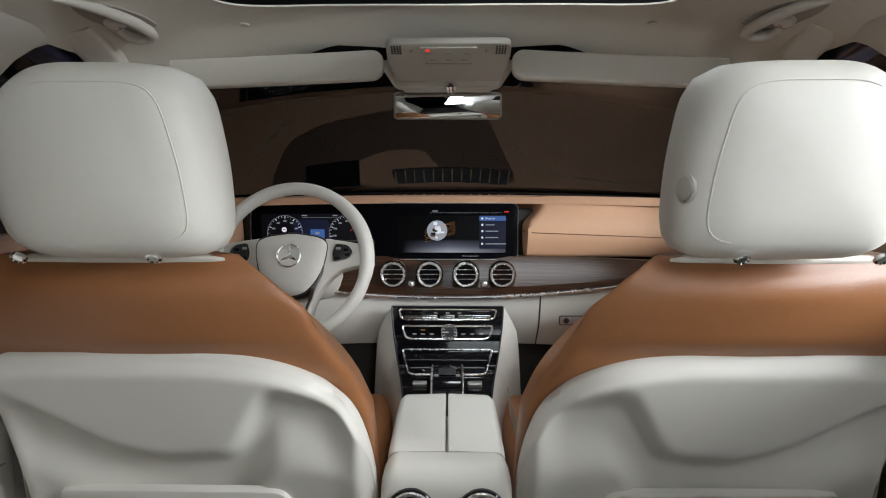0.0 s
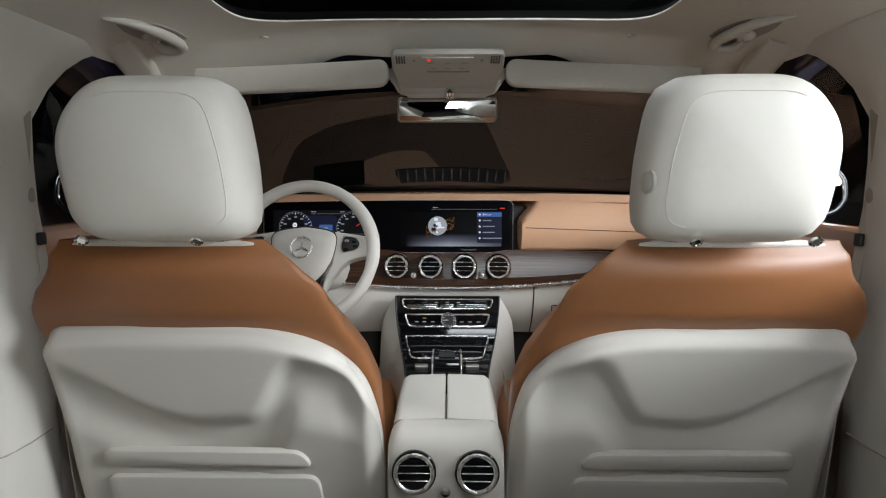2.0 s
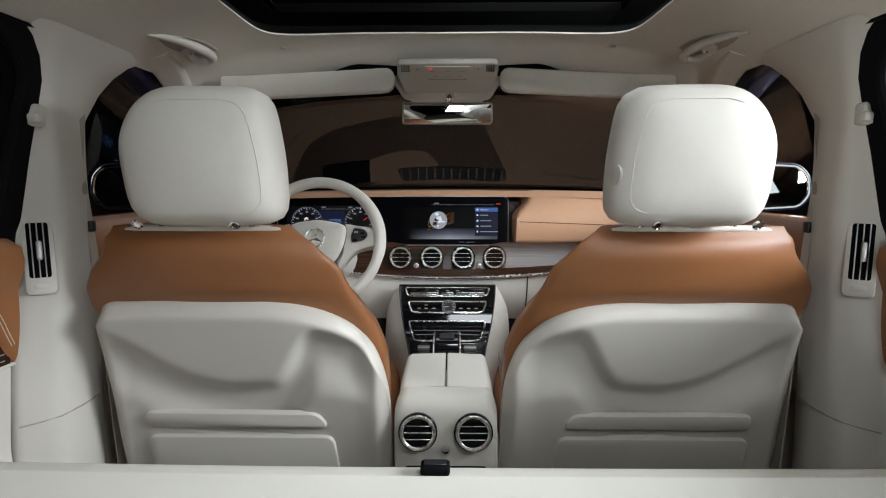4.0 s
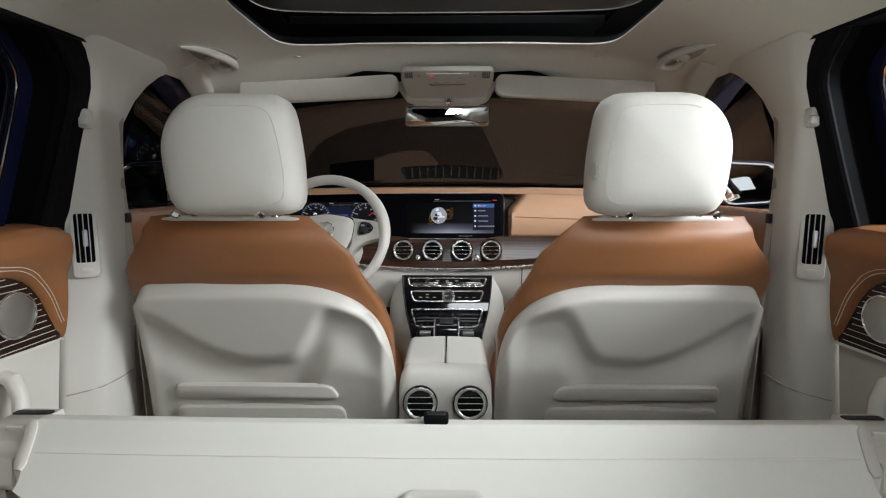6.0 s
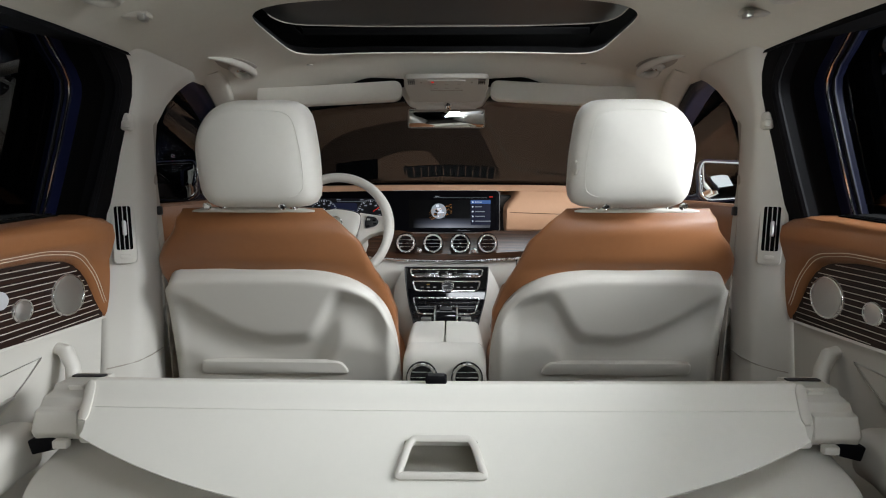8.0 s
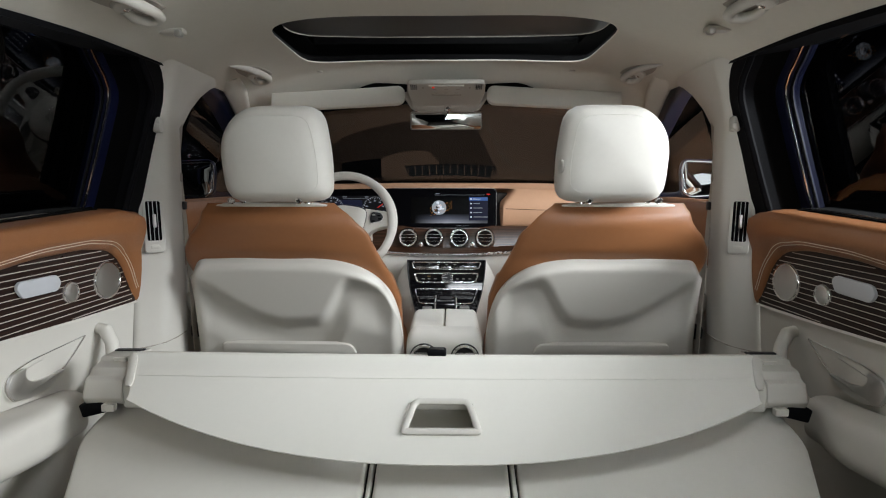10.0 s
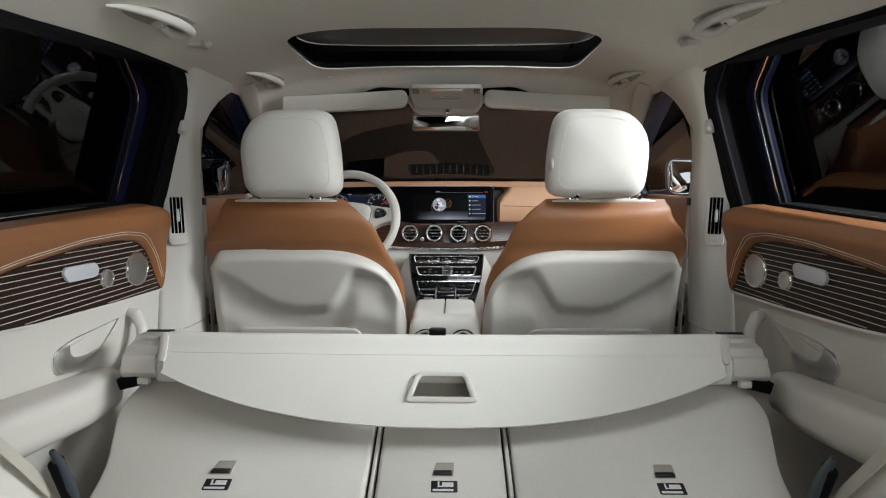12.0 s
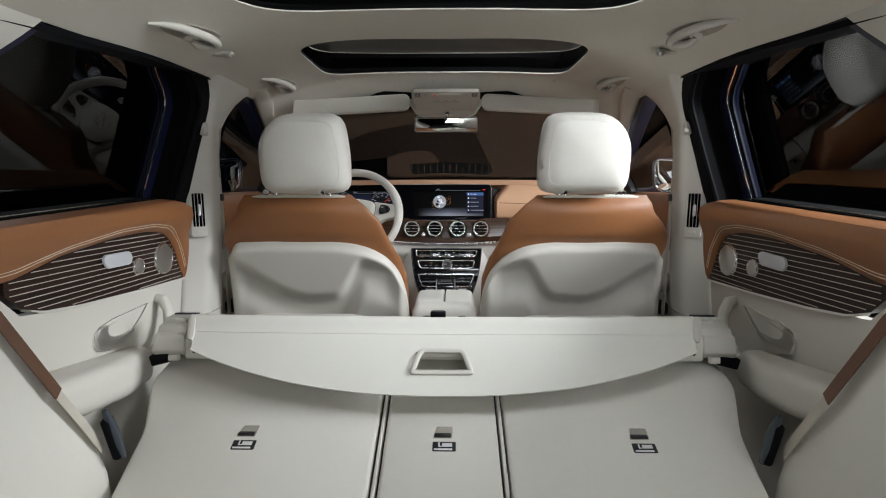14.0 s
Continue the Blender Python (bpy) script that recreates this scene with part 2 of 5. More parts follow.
def liner_cell(bm, y0, y1, h0, h1, hx, p=5.0, bow=0.0):
    """Roof lining between y0 and y1 round one glass opening, with a turned-up lip."""
    cy, W, n = (h0 + h1) / 2, 0.635, 24
    per = [(W, y0 + (y1 - y0) * k / n) for k in range(n)] + [(W - 2 * W * k / n, y1) for k in range(n)]
    per += [(-W, y1 - (y1 - y0) * k / n) for k in range(n)] + [(-W + 2 * W * k / n, y0) for k in range(n)]
    rings = []
    inner = [hole(0, cy, hx, (h1 - h0) / 2, math.atan2((y - cy), x), p) for x, y in per]
    inner = [(x, y - bow * (x / hx) ** 2) for x, y in inner]
    for t in (0, 0.15, 0.3, 0.45, 0.6, 0.75, 0.88, 0.96, 1.0):
        ring = []
        for (ox, oy), (ix, iy) in zip(per, inner):
            x, y = ox + (ix - ox) * t, oy + (iy - oy) * t
            ring.append((x, y, roof_z(x, y)))
        rings.append(ring)
    rings.append([(x * 1.002, cy + (y - cy) * 1.003, z + 0.003) for x, y, z in rings[-1]])
    loft(bm, rings, caps=False)
    last = rings[-1]
    sb = B()
    loft(sb, [last, [(x * 1.03, cy + (y - cy) * 1.05, z + 0.014) for x, y, z in last], [(x * 1.03, cy + (y - cy) * 1.05, z + 0.018) for x, y, z in last]], caps=False)
    return sb


bm = B()
seals = [liner_cell(bm, 0.45, 1.12, 0.560, 0.966, 0.394, 6.0, 0.040), liner_cell(bm, -1.45, 0.45, -0.45, 0.335, 0.41, 4.5)]
tagged(part("ceiling", bm, LINER, sharp=60), "cream cloth headliner with two glass roof openings", "headliner", kind="structure")

for sb in seals:
    tagged(part("roof_seal", sb, VOID), "black rubber seal round the glass roof opening", "seal", kind="structure")

# outer roof skin, a dark frame round the two panes
bm = B()
for x0, x1, y0, y1 in ((-0.70, -0.40, -1.5, 1.15), (0.40, 0.70, -1.5, 1.15), (-0.40, 0.40, 0.36, 0.54), (-0.40, 0.40, 0.985, 1.15), (-0.40, 0.40, -1.5, -0.47)):
    rbox(bm, ((x0 + x1) / 2, (y0 + y1) / 2, 1.325), (x1 - x0, y1 - y0, 0.02), 0.002)
rbox(bm, (0, 1.162, 1.270), (1.40, 0.02, 0.14), 0.002)
tagged(part("roof_skin", bm, VOID), "dark outer roof skin round the glass panes", "roof", kind="structure")

for nm, y0, y1, lab in (("window_1", 0.45, 0.835, "tinted glass panel of the half-open front sunroof"), ("window_2", -0.50, 0.36, "dark tinted rear glass roof panel")):
    w = thing(nm, lab, "window", kind="structure")
    rim = rounded([(-0.46 + 0.05 * (nm == "window_1"), y0), (0.46 - 0.05 * (nm == "window_1"), y0), (0.46 - 0.05 * (nm == "window_1"), y1 - 0.02), (0.2, y1), (-0.2, y1), (-0.46 + 0.05 * (nm == "window_1"), y1 - 0.02)], 0.075, 8)
    bm = B()
    bm.faces.new([bm.verts.new((x, y, 1.294)) for x, y in rim])
    ob = part("pane", bm, ROOFGLASS, w, facing=(0, 0, -1))
    ob.visible_shadow = False
    bm = B()
    tube(bm, [(x, y, 1.294) for x, y in rim if y > y0 + 0.02], 0.0016, 6)
    part("edge_seal", bm, TAUPE, w, "pale rubber edge of the glass")

# windscreen: raked pane, black lower edge
ws = thing("window_3", "raked windscreen reflecting the dashboard top", "windscreen", kind="structure")
WS0, WS1 = Vector((0, 1.78, 0.885)), Vector((0, 1.10, 1.205))


def ws_point(u, v, off=0.0):
    x = (u - 0.5) * 2
    p = WS0.lerp(WS1, v)
    return (x * (0.80 - 0.17 * v), p.y - 0.14 * x * x * (1 - 0.25 * v), p.z + off + 0.015 * math.sin(math.pi * v) - 0.02 * x * x)


bm = B()
sheet(bm, ws_point, 24, 10)
ob = part("pane", bm, WINDSCREEN, ws, facing=(0, -1, -1))
ob.visible_shadow = False
bm = B()
sheet(bm, lambda u, v: ws_point(u, -0.01 + 0.06 * v, -0.003), 24, 1, (0, 0, -0.004))
part("black_border", bm, GLOSS, ws, "black lower border of the windscreen")


# side sections: how far out the glass lies at a height
def side_x(z):
    return curve([(0.0, 0.80), (0.60, 0.785), (0.835, 0.752), (1.165, 0.632), (1.3, 0.58)], z)


def pillar_trim(s):
    g = "pillar trims"
    w = thing("pillar_trim", "cream centre pillar trim with an upright air vent", "pillar trim", group=g, kind="structure")
    rings = []
    for z, x1, y1, x2, y2, x3, y3, y4 in ((0.08, 0.775, 0.60, 0.735, 0.64, 0.725, 0.72, 0.78), (0.45, 0.775, 0.61, 0.722, 0.648, 0.712, 0.72, 0.78), (0.62, 0.768, 0.618, 0.708, 0.655, 0.702, 0.72, 0.775),
                                         (0.75, 0.762, 0.624, 0.697, 0.660, 0.697, 0.72, 0.77), (0.86, 0.752, 0.624, 0.688, 0.660, 0.692, 0.72, 0.765), (0.97, 0.718, 0.605, 0.674, 0.635, 0.684, 0.71, 0.755),
                                         (1.04, 0.697, 0.593, 0.662, 0.622, 0.676, 0.70, 0.75), (1.09, 0.682, 0.583, 0.648, 0.612, 0.655, 0.71, 0.765), (1.125, 0.671, 0.567, 0.632, 0.60, 0.636, 0.72, 0.785),
                                         (1.15, 0.66, 0.55, 0.616, 0.585, 0.620, 0.735, 0.81), (1.172, 0.65, 0.52, 0.60, 0.56, 0.606, 0.76, 0.85)):
        poly = rounded([(x1 + 0.02, y1), (x1, y1), (x2, y2), (x3, y3), (x3 + 0.02, y4), (x1 + 0.02, y4)], 0.022, 5)
        rings.append([(s * x, y, z) for x, y in poly])
    bm = B()
    loft(bm, rings)
    part("column", bm, TRIM, w, sharp=50)
    bm = B()
    # joint between upper and lower trim
    tube(bm, [(s * 0.772, 0.6125, 0.485), (s * 0.745, 0.6315, 0.487), (s * 0.722, 0.651, 0.49), (s * 0.711, 0.69, 0.493), (s * 0.711, 0.735, 0.495)], 0.0016, 5)
    part("joint", bm, TAUPE, w)
    # vent on the slanted rear face
    n = Vector((-s * 0.50, -0.86, 0.08)).normalized()
    ea = Vector((0, 0, 1)).cross(n).normalized()
    eb = n.cross(ea)
    c = Vector((s * 0.7225, 0.6395, 0.806))
    part_vent_upright(w, c, ea, eb, n)
    # coat hook
    hk = Vector((s * 0.674, 0.606, 1.035))
    bm = B()
    rbox(bm, hk, (0.02, 0.022, 0.036), 0.006)
    rbox(bm, hk + Vector((-s * 0.008, -0.014, -0.006)), (0.016, 0.016, 0.016), 0.005)
    part("coat_hook", bm, TRIM, w)
    return w


def part_vent_upright(w, c, ea, eb, n):
    bm = B()
    plate(bm, rrect(0.046, 0.140, 0.010), c - eb * 0.010 - n * 0.006, ea, eb, 0.009, 0.003)
    fr = part("vent_frame", bm, TRIM, w)
    bm = B()
    plate(bm, rrect(0.032, 0.098, 0.004), c, ea, eb, 0.0036, 0.001)
    part("vent_opening", bm, VOID, fr)
    for k in (-1, 0, 1):
        bm = B()
        rbox(bm, c + ea * (k * 0.009) + n * 0.004, (0.0016, 0.004, 0.097), 0.0004, Matrix((ea, n, eb)).transposed(), 1)
        part("vent_slat", bm, SATIN, fr)
    bm = B()
    plate(bm, rrect(0.008, 0.034, 0.0035), c + n * 0.005 + ea * 0.002, ea, eb, 0.007, 0.002)
    part("vent_slider", bm, SATIN, fr)
    bm = B()
    plate(bm, rrect(0.020, 0.010, 0.0045), c - eb * 0.064 + n * 0.002, ea, eb, 0.004, 0.001)
    part("vent_wheel", bm, TRIM, fr)


for s in (-1, 1):
    pillar_trim(s)


def front_pillar(s):
    """Slim trim along the edge of the windscreen."""
    w = thing("pillar_trim", "cream windscreen pillar trim", "pillar trim", group="windscreen pillar trims", kind="structure")
    bm = B()
    rings = []
    for t in [-0.02 + 1.04 * k / 14 for k in range(15)]:
        y, z, x = 0.84 + 0.72 * t, 1.182 - 0.29 * max(0, t) ** 1.2 + (0.0 if t > 0 else -0.06 * t), 0.605 + 0.150 * t
        wi = 0.022 * smooth(0.45, 0.05, t)
        pl = rounded([(-0.012 - wi, -0.004 + 0.22 * wi), (0.02, -0.014), (0.040, 0.015), (-0.010 - wi, 0.024 + 0.3 * wi)], 0.010, 4)
        rings.append([(s * (x + a), y + 0.4 * b, z + b) for a, b in pl])
    loft(bm, rings)
    part("trim", bm, LINER, w)
    bm = B()
    rings = []
    for t in [-0.02 + 1.04 * k / 14 for k in range(15)]:
        y, z, x = 0.84 + 0.72 * t, 1.182 - 0.29 * max(0, t) ** 1.2 + (0.0 if t > 0 else -0.06 * t), 0.605 + 0.150 * t
        pl = rounded([(0.036, -0.030), (0.075, -0.040), (0.075, 0.050), (0.030, 0.045)], 0.008, 3)
        rings.append([(s * (x + a), y + 0.4 * b, z + b) for a, b in pl])
    loft(bm, rings)
    part("window_frame", bm, NAVY, w, "navy painted frame of the front window")


for s in (-1, 1):
    front_pillar(s)


GLASS_OUT = 0.112


def pane_side(nm, s, y0b, y1b, y0t, y1t, zt0, zt1, label, m, out):
    w = thing(nm, label, "window", kind="structure")
    bm = B()

    def f(u, v):
        zt = zt0 + (zt1 - zt0) * u
        z = 0.815 + (zt - 0.815) * v
        return (s * (side_x(z) + out), y0b + (y1b - y0b) * u + ((y0t + (y1t - y0t) * u) - (y0b + (y1b - y0b) * u)) * v, z)
    sheet(bm, f, 8, 8)
    ob = part("pane", bm, m, w, facing=(-s, 0, 0))
    ob.visible_shadow = False
    return w


for i, s in enumerate((-1, 1)):
    pane_side("window_%d" % (4 + i), s, -0.27, 0.60, 0.0, 0.60, 1.18, 1.23, "tinted rear door window with the dark studio behind it", SIDEGLASS, GLASS_OUT)
    pane_side("window_%d" % (6 + i), s, 0.76, 1.58, 0.76, 0.92, 1.20, 1.20, "clear front door window with the dark studio behind it", FRONTGLASS, 0.012)


def door_frame(s):
    """Painted frame and rubber seal round the rear side window."""
    w = thing("door_frame", "dark navy painted window frame with rubber seal", "door frame", group="rear door frames", kind="structure")
    bm = B()

    def yoff(z):
        return -0.018 * ((z - 0.815) / 0.36) ** 2 - 0.09 * smooth(1.06, 1.19, z) ** 2

    def bar(z, y0, y1, d0, d1):
        x = side_x(z)
        return [(s * (x + d0), y0, z), (s * (x + d0), y1, z), (s * (x + d1), y1, z), (s * (x + d1), y0, z)]
    zs = [0.815 + 0.36 * k / 16 for k in range(17)]
    loft(bm, [bar(z, 0.586 + yoff(z), 0.630, -0.002, 0.034) for z in zs])
    part("front_post", bm, RUBBER, w)
    bm = B()
    loft(bm, [bar(z, 0.592 + yoff(z), 0.630, 0.034, 0.086) for z in zs])
    part("post_channel", bm, VOID, w)
    bm = B()
    loft(bm, [bar(z, 0.566 + yoff(z), 0.620, 0.086, 0.122) for z in zs])
    part("painted_post", bm, NAVY, w, "navy painted window post")
    bm = B()
    tube(bm, [(s * (side_x(z) + 0.006), 0.586 + yoff(z), z) for z in zs], 0.008, 8)
    part("seal", bm, RUBBER, w)
    bm = B()
    tube(bm, [(s * (side_x(z) + 0.090), 0.563 + yoff(z), z) for z in zs], 0.0024, 6)
    part("bright_strip", bm, CHROME, w)
    bm = B()
    tube(bm, [(s * (side_x(z) + 0.103), 0.563 + yoff(z), z) for z in zs], 0.0032, 6)
    part("glass_guide", bm, RUBBER, w)
    bm = B()
    rings = []
    for k in range(13):
        y = 0.565 - 0.645 * k / 12
        z = curve([(-0.10, 1.125), (0.10, 1.142), (0.30, 1.158), (0.50, 1.166), (0.62, 1.166)], y)
        x = side_x(z)
        rings.append([(s * (x - 0.006), y, z + 0.004), (s * (x - 0.006), y, z - 0.007), (s * (x + 0.13), y, z + 0.012), (s * (x + 0.13), y, z + 0.05)])
    loft(bm, rings)
    part("top_rail", bm, RUBBER, w)
    bm = B()
    rings = []
    for k in range(9):
        z = 0.82 + 0.32 * k / 8
        y = curve([(0.82, -0.265), (1.0, -0.14), (1.03, -0.115), (1.10, -0.04), (1.14, 0.0)], z)
        x = side_x(z)
        rings.append([(s * (x - 0.004), y + 0.025, z), (s * (x - 0.004), y - 0.05, z), (s * (x + 0.13), y - 0.05, z), (s * (x + 0.13), y + 0.03, z)])
    loft(bm, rings)
    part("rear_post", bm, NAVY, w)


for s in (-1, 1):
    door_frame(s)


def side_trim(s):
    """Rear pillar and load bay side, from the door back to the tailgate."""
    w = thing("side_trim", "cream rear pillar and load bay side trim", "side trim", group="load bay trims", kind="structure")
    bm = B()

    def f(u, v):
        z = 0.10 + 1.09 * v
        yfront = curve([(0.1, -0.05), (0.5, -0.14), (0.82, -0.255), (1.0, -0.130), (1.03, -0.105), (1.10, -0.030), (1.14, 0.012), (1.2, 0.05)], z)
        y = yfront + (-1.5 - yfront) * u
        x = curve([(0.1, 0.66), (0.45, 0.67), (0.70, 0.71), (0.83, 0.735), (1.0, 0.682), (1.13, 0.638), (1.19, 0.612)], z) - 0.02 * u
        return (s * x, y, z)
    sheet(bm, f, 10, 28, (s * 0.03, 0, 0))
    part("panel", bm, TRIM, w)
    bm = B()
    # padded seat-side bolster in front of the wheel arch
    rings = []
    for k in range(17):
        z = 0.10 + 0.80 * k / 16
        y = curve([(0.10, 0.06), (0.34, 0.045), (0.44, 0.018), (0.56, -0.070), (0.66, -0.110), (0.76, -0.155), (0.90, -0.235)], z)
        x = 0.602 + 0.085 * smooth(0.74, 0.92, z)
        pl = rounded([(x + 0.005, y - 0.62), (x + 0.12, y - 0.62), (x + 0.12, y - 0.005), (x + 0.012, y + 0.004)], 0.022, 5)
        rings.append([(s * a, b, z) for a, b in pl])
    loft(bm, rings)
    part("bolster", bm, CREAM, w, "cream leather side bolster")


for s in (-1, 1):
    side_trim(s)


# ---- rear doors ----
def rear_door(s):
    w = thing("rear_door", "cream and tan rear door panel with striped wood inlay", "car door", group="rear doors")
    X = lambda y, z, d=0.0: (s * (door_x(y, z) - d), y, z)

    def door_x(y, z):
        return curve([(0.08, 0.775), (0.45, 0.785), (0.56, 0.772), (0.62, 0.765), (0.74, 0.760), (0.79, 0.738), (0.82, 0.737), (0.84, 0.752)], z)
    bm = B()
    sheet(bm, lambda u, v: X(-0.22 + 0.825 * u, 0.08 + 0.625 * v - 0.065 * v * smooth(0.25, 0.35, u)), 24, 20, (s * 0.03, 0, 0))
    part("lower_panel", bm, SHELL, w)
    belt_z = lambda y: 0.8405 + 0.047 * (min(y, 0.52) - 0.504)
    # tan upper: rolled top that turns down round the front end of the inlay
    bm = B()

    def zlow(y):
        return sum(zraw(y + 0.006 * k) for k in range(-3, 4)) / 7

    def zraw(y):
        return curve([(-0.22, 0.700), (0.04, 0.715), (0.15, 0.742), (0.30, 0.762), (0.42, 0.764), (0.50, 0.752), (0.545, 0.725), (0.572, 0.67), (0.590, 0.62), (0.606, 0.606)], y)

    def upper(u, v):
        y = -0.22 + 0.826 * u
        z0, z1 = zlow(y), belt_z(y) - 0.02 * smooth(0.53, 0.606, y) ** 2
        roll = max(0.0, (v - 0.86) / 0.14)
        v1 = min(1.0, v / 0.86)
        z = z0 + (z1 - 0.006 - z0) * v1 + roll * (belt_z(y) - 0.002 - z1 + 0.006) * (2 - roll)
        bulge = 0.016 * math.sin(math.pi * min(1, v1 * 0.9)) ** 0.6
        return (s * (door_x(y, min(z, 0.832)) - 0.006 - bulge + 0.062 * roll ** 1.4), y, z)
    sheet(bm, upper, 48, 22, (s * 0.03, 0, 0))
    up = part("upper_panel", bm, TAN, w, "tan leather upper door panel")
    for d in (0.013, 0.019):
        bm = B()
        pts = []
        for k in range(70):
            y = -0.18 + 0.764 * (1 - (1 - k / 69) ** 1.6)
            slope = (zlow(y + 0.004) - zlow(y - 0.004)) / 0.008
            ln = math.hypot(1, slope)
            y, z = y - d * slope / ln * 0.85, zlow(y) + d / ln
            v = 0.86 * (z - zlow(y)) / (belt_z(y) - 0.006 - zlow(y))
            p = upper((y + 0.22) / 0.826, max(0.02, min(0.85, v)))
            pts.append((p[0] - s * 0.0008, p[1], p[2]))
        tube(bm, pts, 0.0008, 5)
        part("seam", bm, STITCH, up, "double seam in pale thread")
    # striped wood inlay
    def zbot(y):
        return curve([(0.02, 0.690), (0.05, 0.660), (0.10, 0.643), (0.20, 0.632), (0.40, 0.620), (0.60, 0.612)], y)
    bm = B()
    sheet(bm, lambda u, v: X(0.02 + 0.578 * u, zbot(0.02 + 0.578 * u) + (zlow(0.02 + 0.578 * u) + 0.006 - zbot(0.02 + 0.578 * u)) * v, 0.006), 40, 20, (s * 0.02, 0, 0))
    inlay = part("wood_inlay", bm, WOOD, w, "dark wood inlay with pale pinstripes")
    for k in range(13):
        seg = []
        for j in range(60):
            y = 0.03 + 0.565 * j / 59
            z = 0.621 + 0.0118 * k + 0.012 * (0.6 - y)
            if zbot(y) + 0.003 < z < zlow(y) - 0.002:
                seg.append(X(y, z, 0.0072))
        if len(seg) > 3:
            bm = B()
            tube(bm, seg, 0.0009, 5)
            part("stripe", bm, STRIPE, inlay)
    bm = B()
    sheet(bm, lambda u, v: X(0.07 + 0.535 * u, zbot(0.07 + 0.535 * u) - 0.004 + 0.004 * v, 0.010 - 0.003 * v), 30, 2, (s * 0.02, 0, 0))
    part("inlay_edge", bm, SHELL, w)
    # loudspeakers and switch plate
    ax = (-s, 0, 0.0)
    for y, z, r in ((0.501, 0.684, 0.0425), (0.392, 0.680, 0.0215)):
        bm = B()
        c = Vector(X(y, z, 0.004))
        lathe(bm, c, ax, [(r, 0), (r, 0.006), (r - 0.0015, 0.008), (r - 0.004, 0.008), (r - 0.005, 0.0065)], 40)
        sp = part("speaker_ring", bm, CHROME, w)
        bm = B()
        lathe(bm, c, ax, [(r - 0.004, 0.002), (r - 0.004, 0.007), (r * 0.6, 0.0085), (r * 0.25, 0.009)], 40)
        part("speaker_grille", bm, SATIN, sp, "brushed metal speaker grille")
    bm = B()
    plate(bm, rounded([(-0.052, 0.006), (-0.04, -0.014), (0.04, -0.016), (0.05, 0.0), (0.04, 0.016), (-0.045, 0.018)], 0.008), X(0.313, 0.708, 0.009), (0, -s, 0), (0, 0, 1), 0.006, 0.002)
    part("switch_plate", bm, SILVER, w, "satin metal switch plate")
    # latch handle in its bezel
    poly = rounded([(0.112, 0.033), (-0.035, 0.028), (-0.085, 0.018), (-0.098, -0.005), (-0.086, -0.035), (-0.045, -0.046), (0.005, -0.040), (0.065, -0.004)], 0.014, 5)
    if s > 0:
        poly = [(-a, b) for a, b in poly][::-1]
    c = X(0.335, 0.545, -0.001)
    bm = B()
    band(bm, poly, 0.0045, c, (0, -s, 0) if s > 0 else (0, 1, 0), (0, 0, 1), 0.006)
    bz = part("handle_bezel", bm, CHROME, w, "chrome bezel of the door handle")
    bm = B()
    plate(bm, inset(poly, 0.004), X(0.335, 0.545, -0.004), (0, -s, 0) if s > 0 else (0, 1, 0), (0, 0, 1), 0.006, 0.001)
    part("handle_recess", bm, SHELL, bz)
    bm = B()
    lev = rounded([(0.040, -0.018), (0.000, -0.038), (-0.045, -0.043), (-0.083, -0.034), (-0.094, -0.005), (-0.082, 0.014), (-0.050, 0.018), (-0.056, 0.000), (-0.042, -0.014), (-0.010, -0.020)], 0.008, 4)
    if s > 0:
        lev = [(-a, b) for a, b in lev][::-1]
    plate(bm, lev, X(0.335, 0.545, 0.0), (0, -s, 0) if s > 0 else (0, 1, 0), (0, 0, 1), 0.009, 0.0015)
    part("handle_lever", bm, SATIN, bz)
    # pull grip and armrest
    bm = B()
    tube(bm, [(s * (0.775 - a), y, z) for a, y, z in ((0.0, 0.482, 0.580), (0.024, 0.476, 0.576), (0.040, 0.470, 0.548), (0.046, 0.462, 0.515), (0.046, 0.445, 0.478), (0.03, 0.40, 0.445))], [0.012, 0.014, 0.013, 0.014, 0.017, 0.02], 12)
    part("pull_grip", bm, SHELL, w)
    bm = B()
    rings = []
    for k in range(13):
        t = k / 12
        y = -0.20 + 0.56 * t
        zt = 0.560 - 0.075 * t
        wdt = 0.11 * (1 - 0.35 * smooth(0.75, 1.0, t))
        pl = rounded([(0.79, zt), (0.79 - wdt, zt), (0.79 - wdt, zt - 0.085), (0.79, zt - 0.11)], 0.03, 5)
        rings.append([(s * a, y, b) for a, b in pl])
    loft(bm, rings)
    part("armrest", bm, SHELL, w)
    # dark seal and bright strip at the foot of the glass
    bm = B()
    sheet(bm, lambda u, v: (s * (0.790 + 0.080 * v), -0.22 + 0.76 * u, belt_z(-0.22 + 0.76 * u) + 0.001 + 0.004 * v), 14, 2, (s * 0.002, 0, -0.012))
    part("belt_seal", bm, VOID, w)
    bm = B()
    tube(bm, [(s * 0.800, -0.20 + 0.735 * k / 10, belt_z(-0.20 + 0.735 * k / 10) + 0.003) for k in range(11)], 0.0022, 6)
    part("belt_strip", bm, CHROME, w)
    return w


for s in (-1, 1):
    rear_door(s)


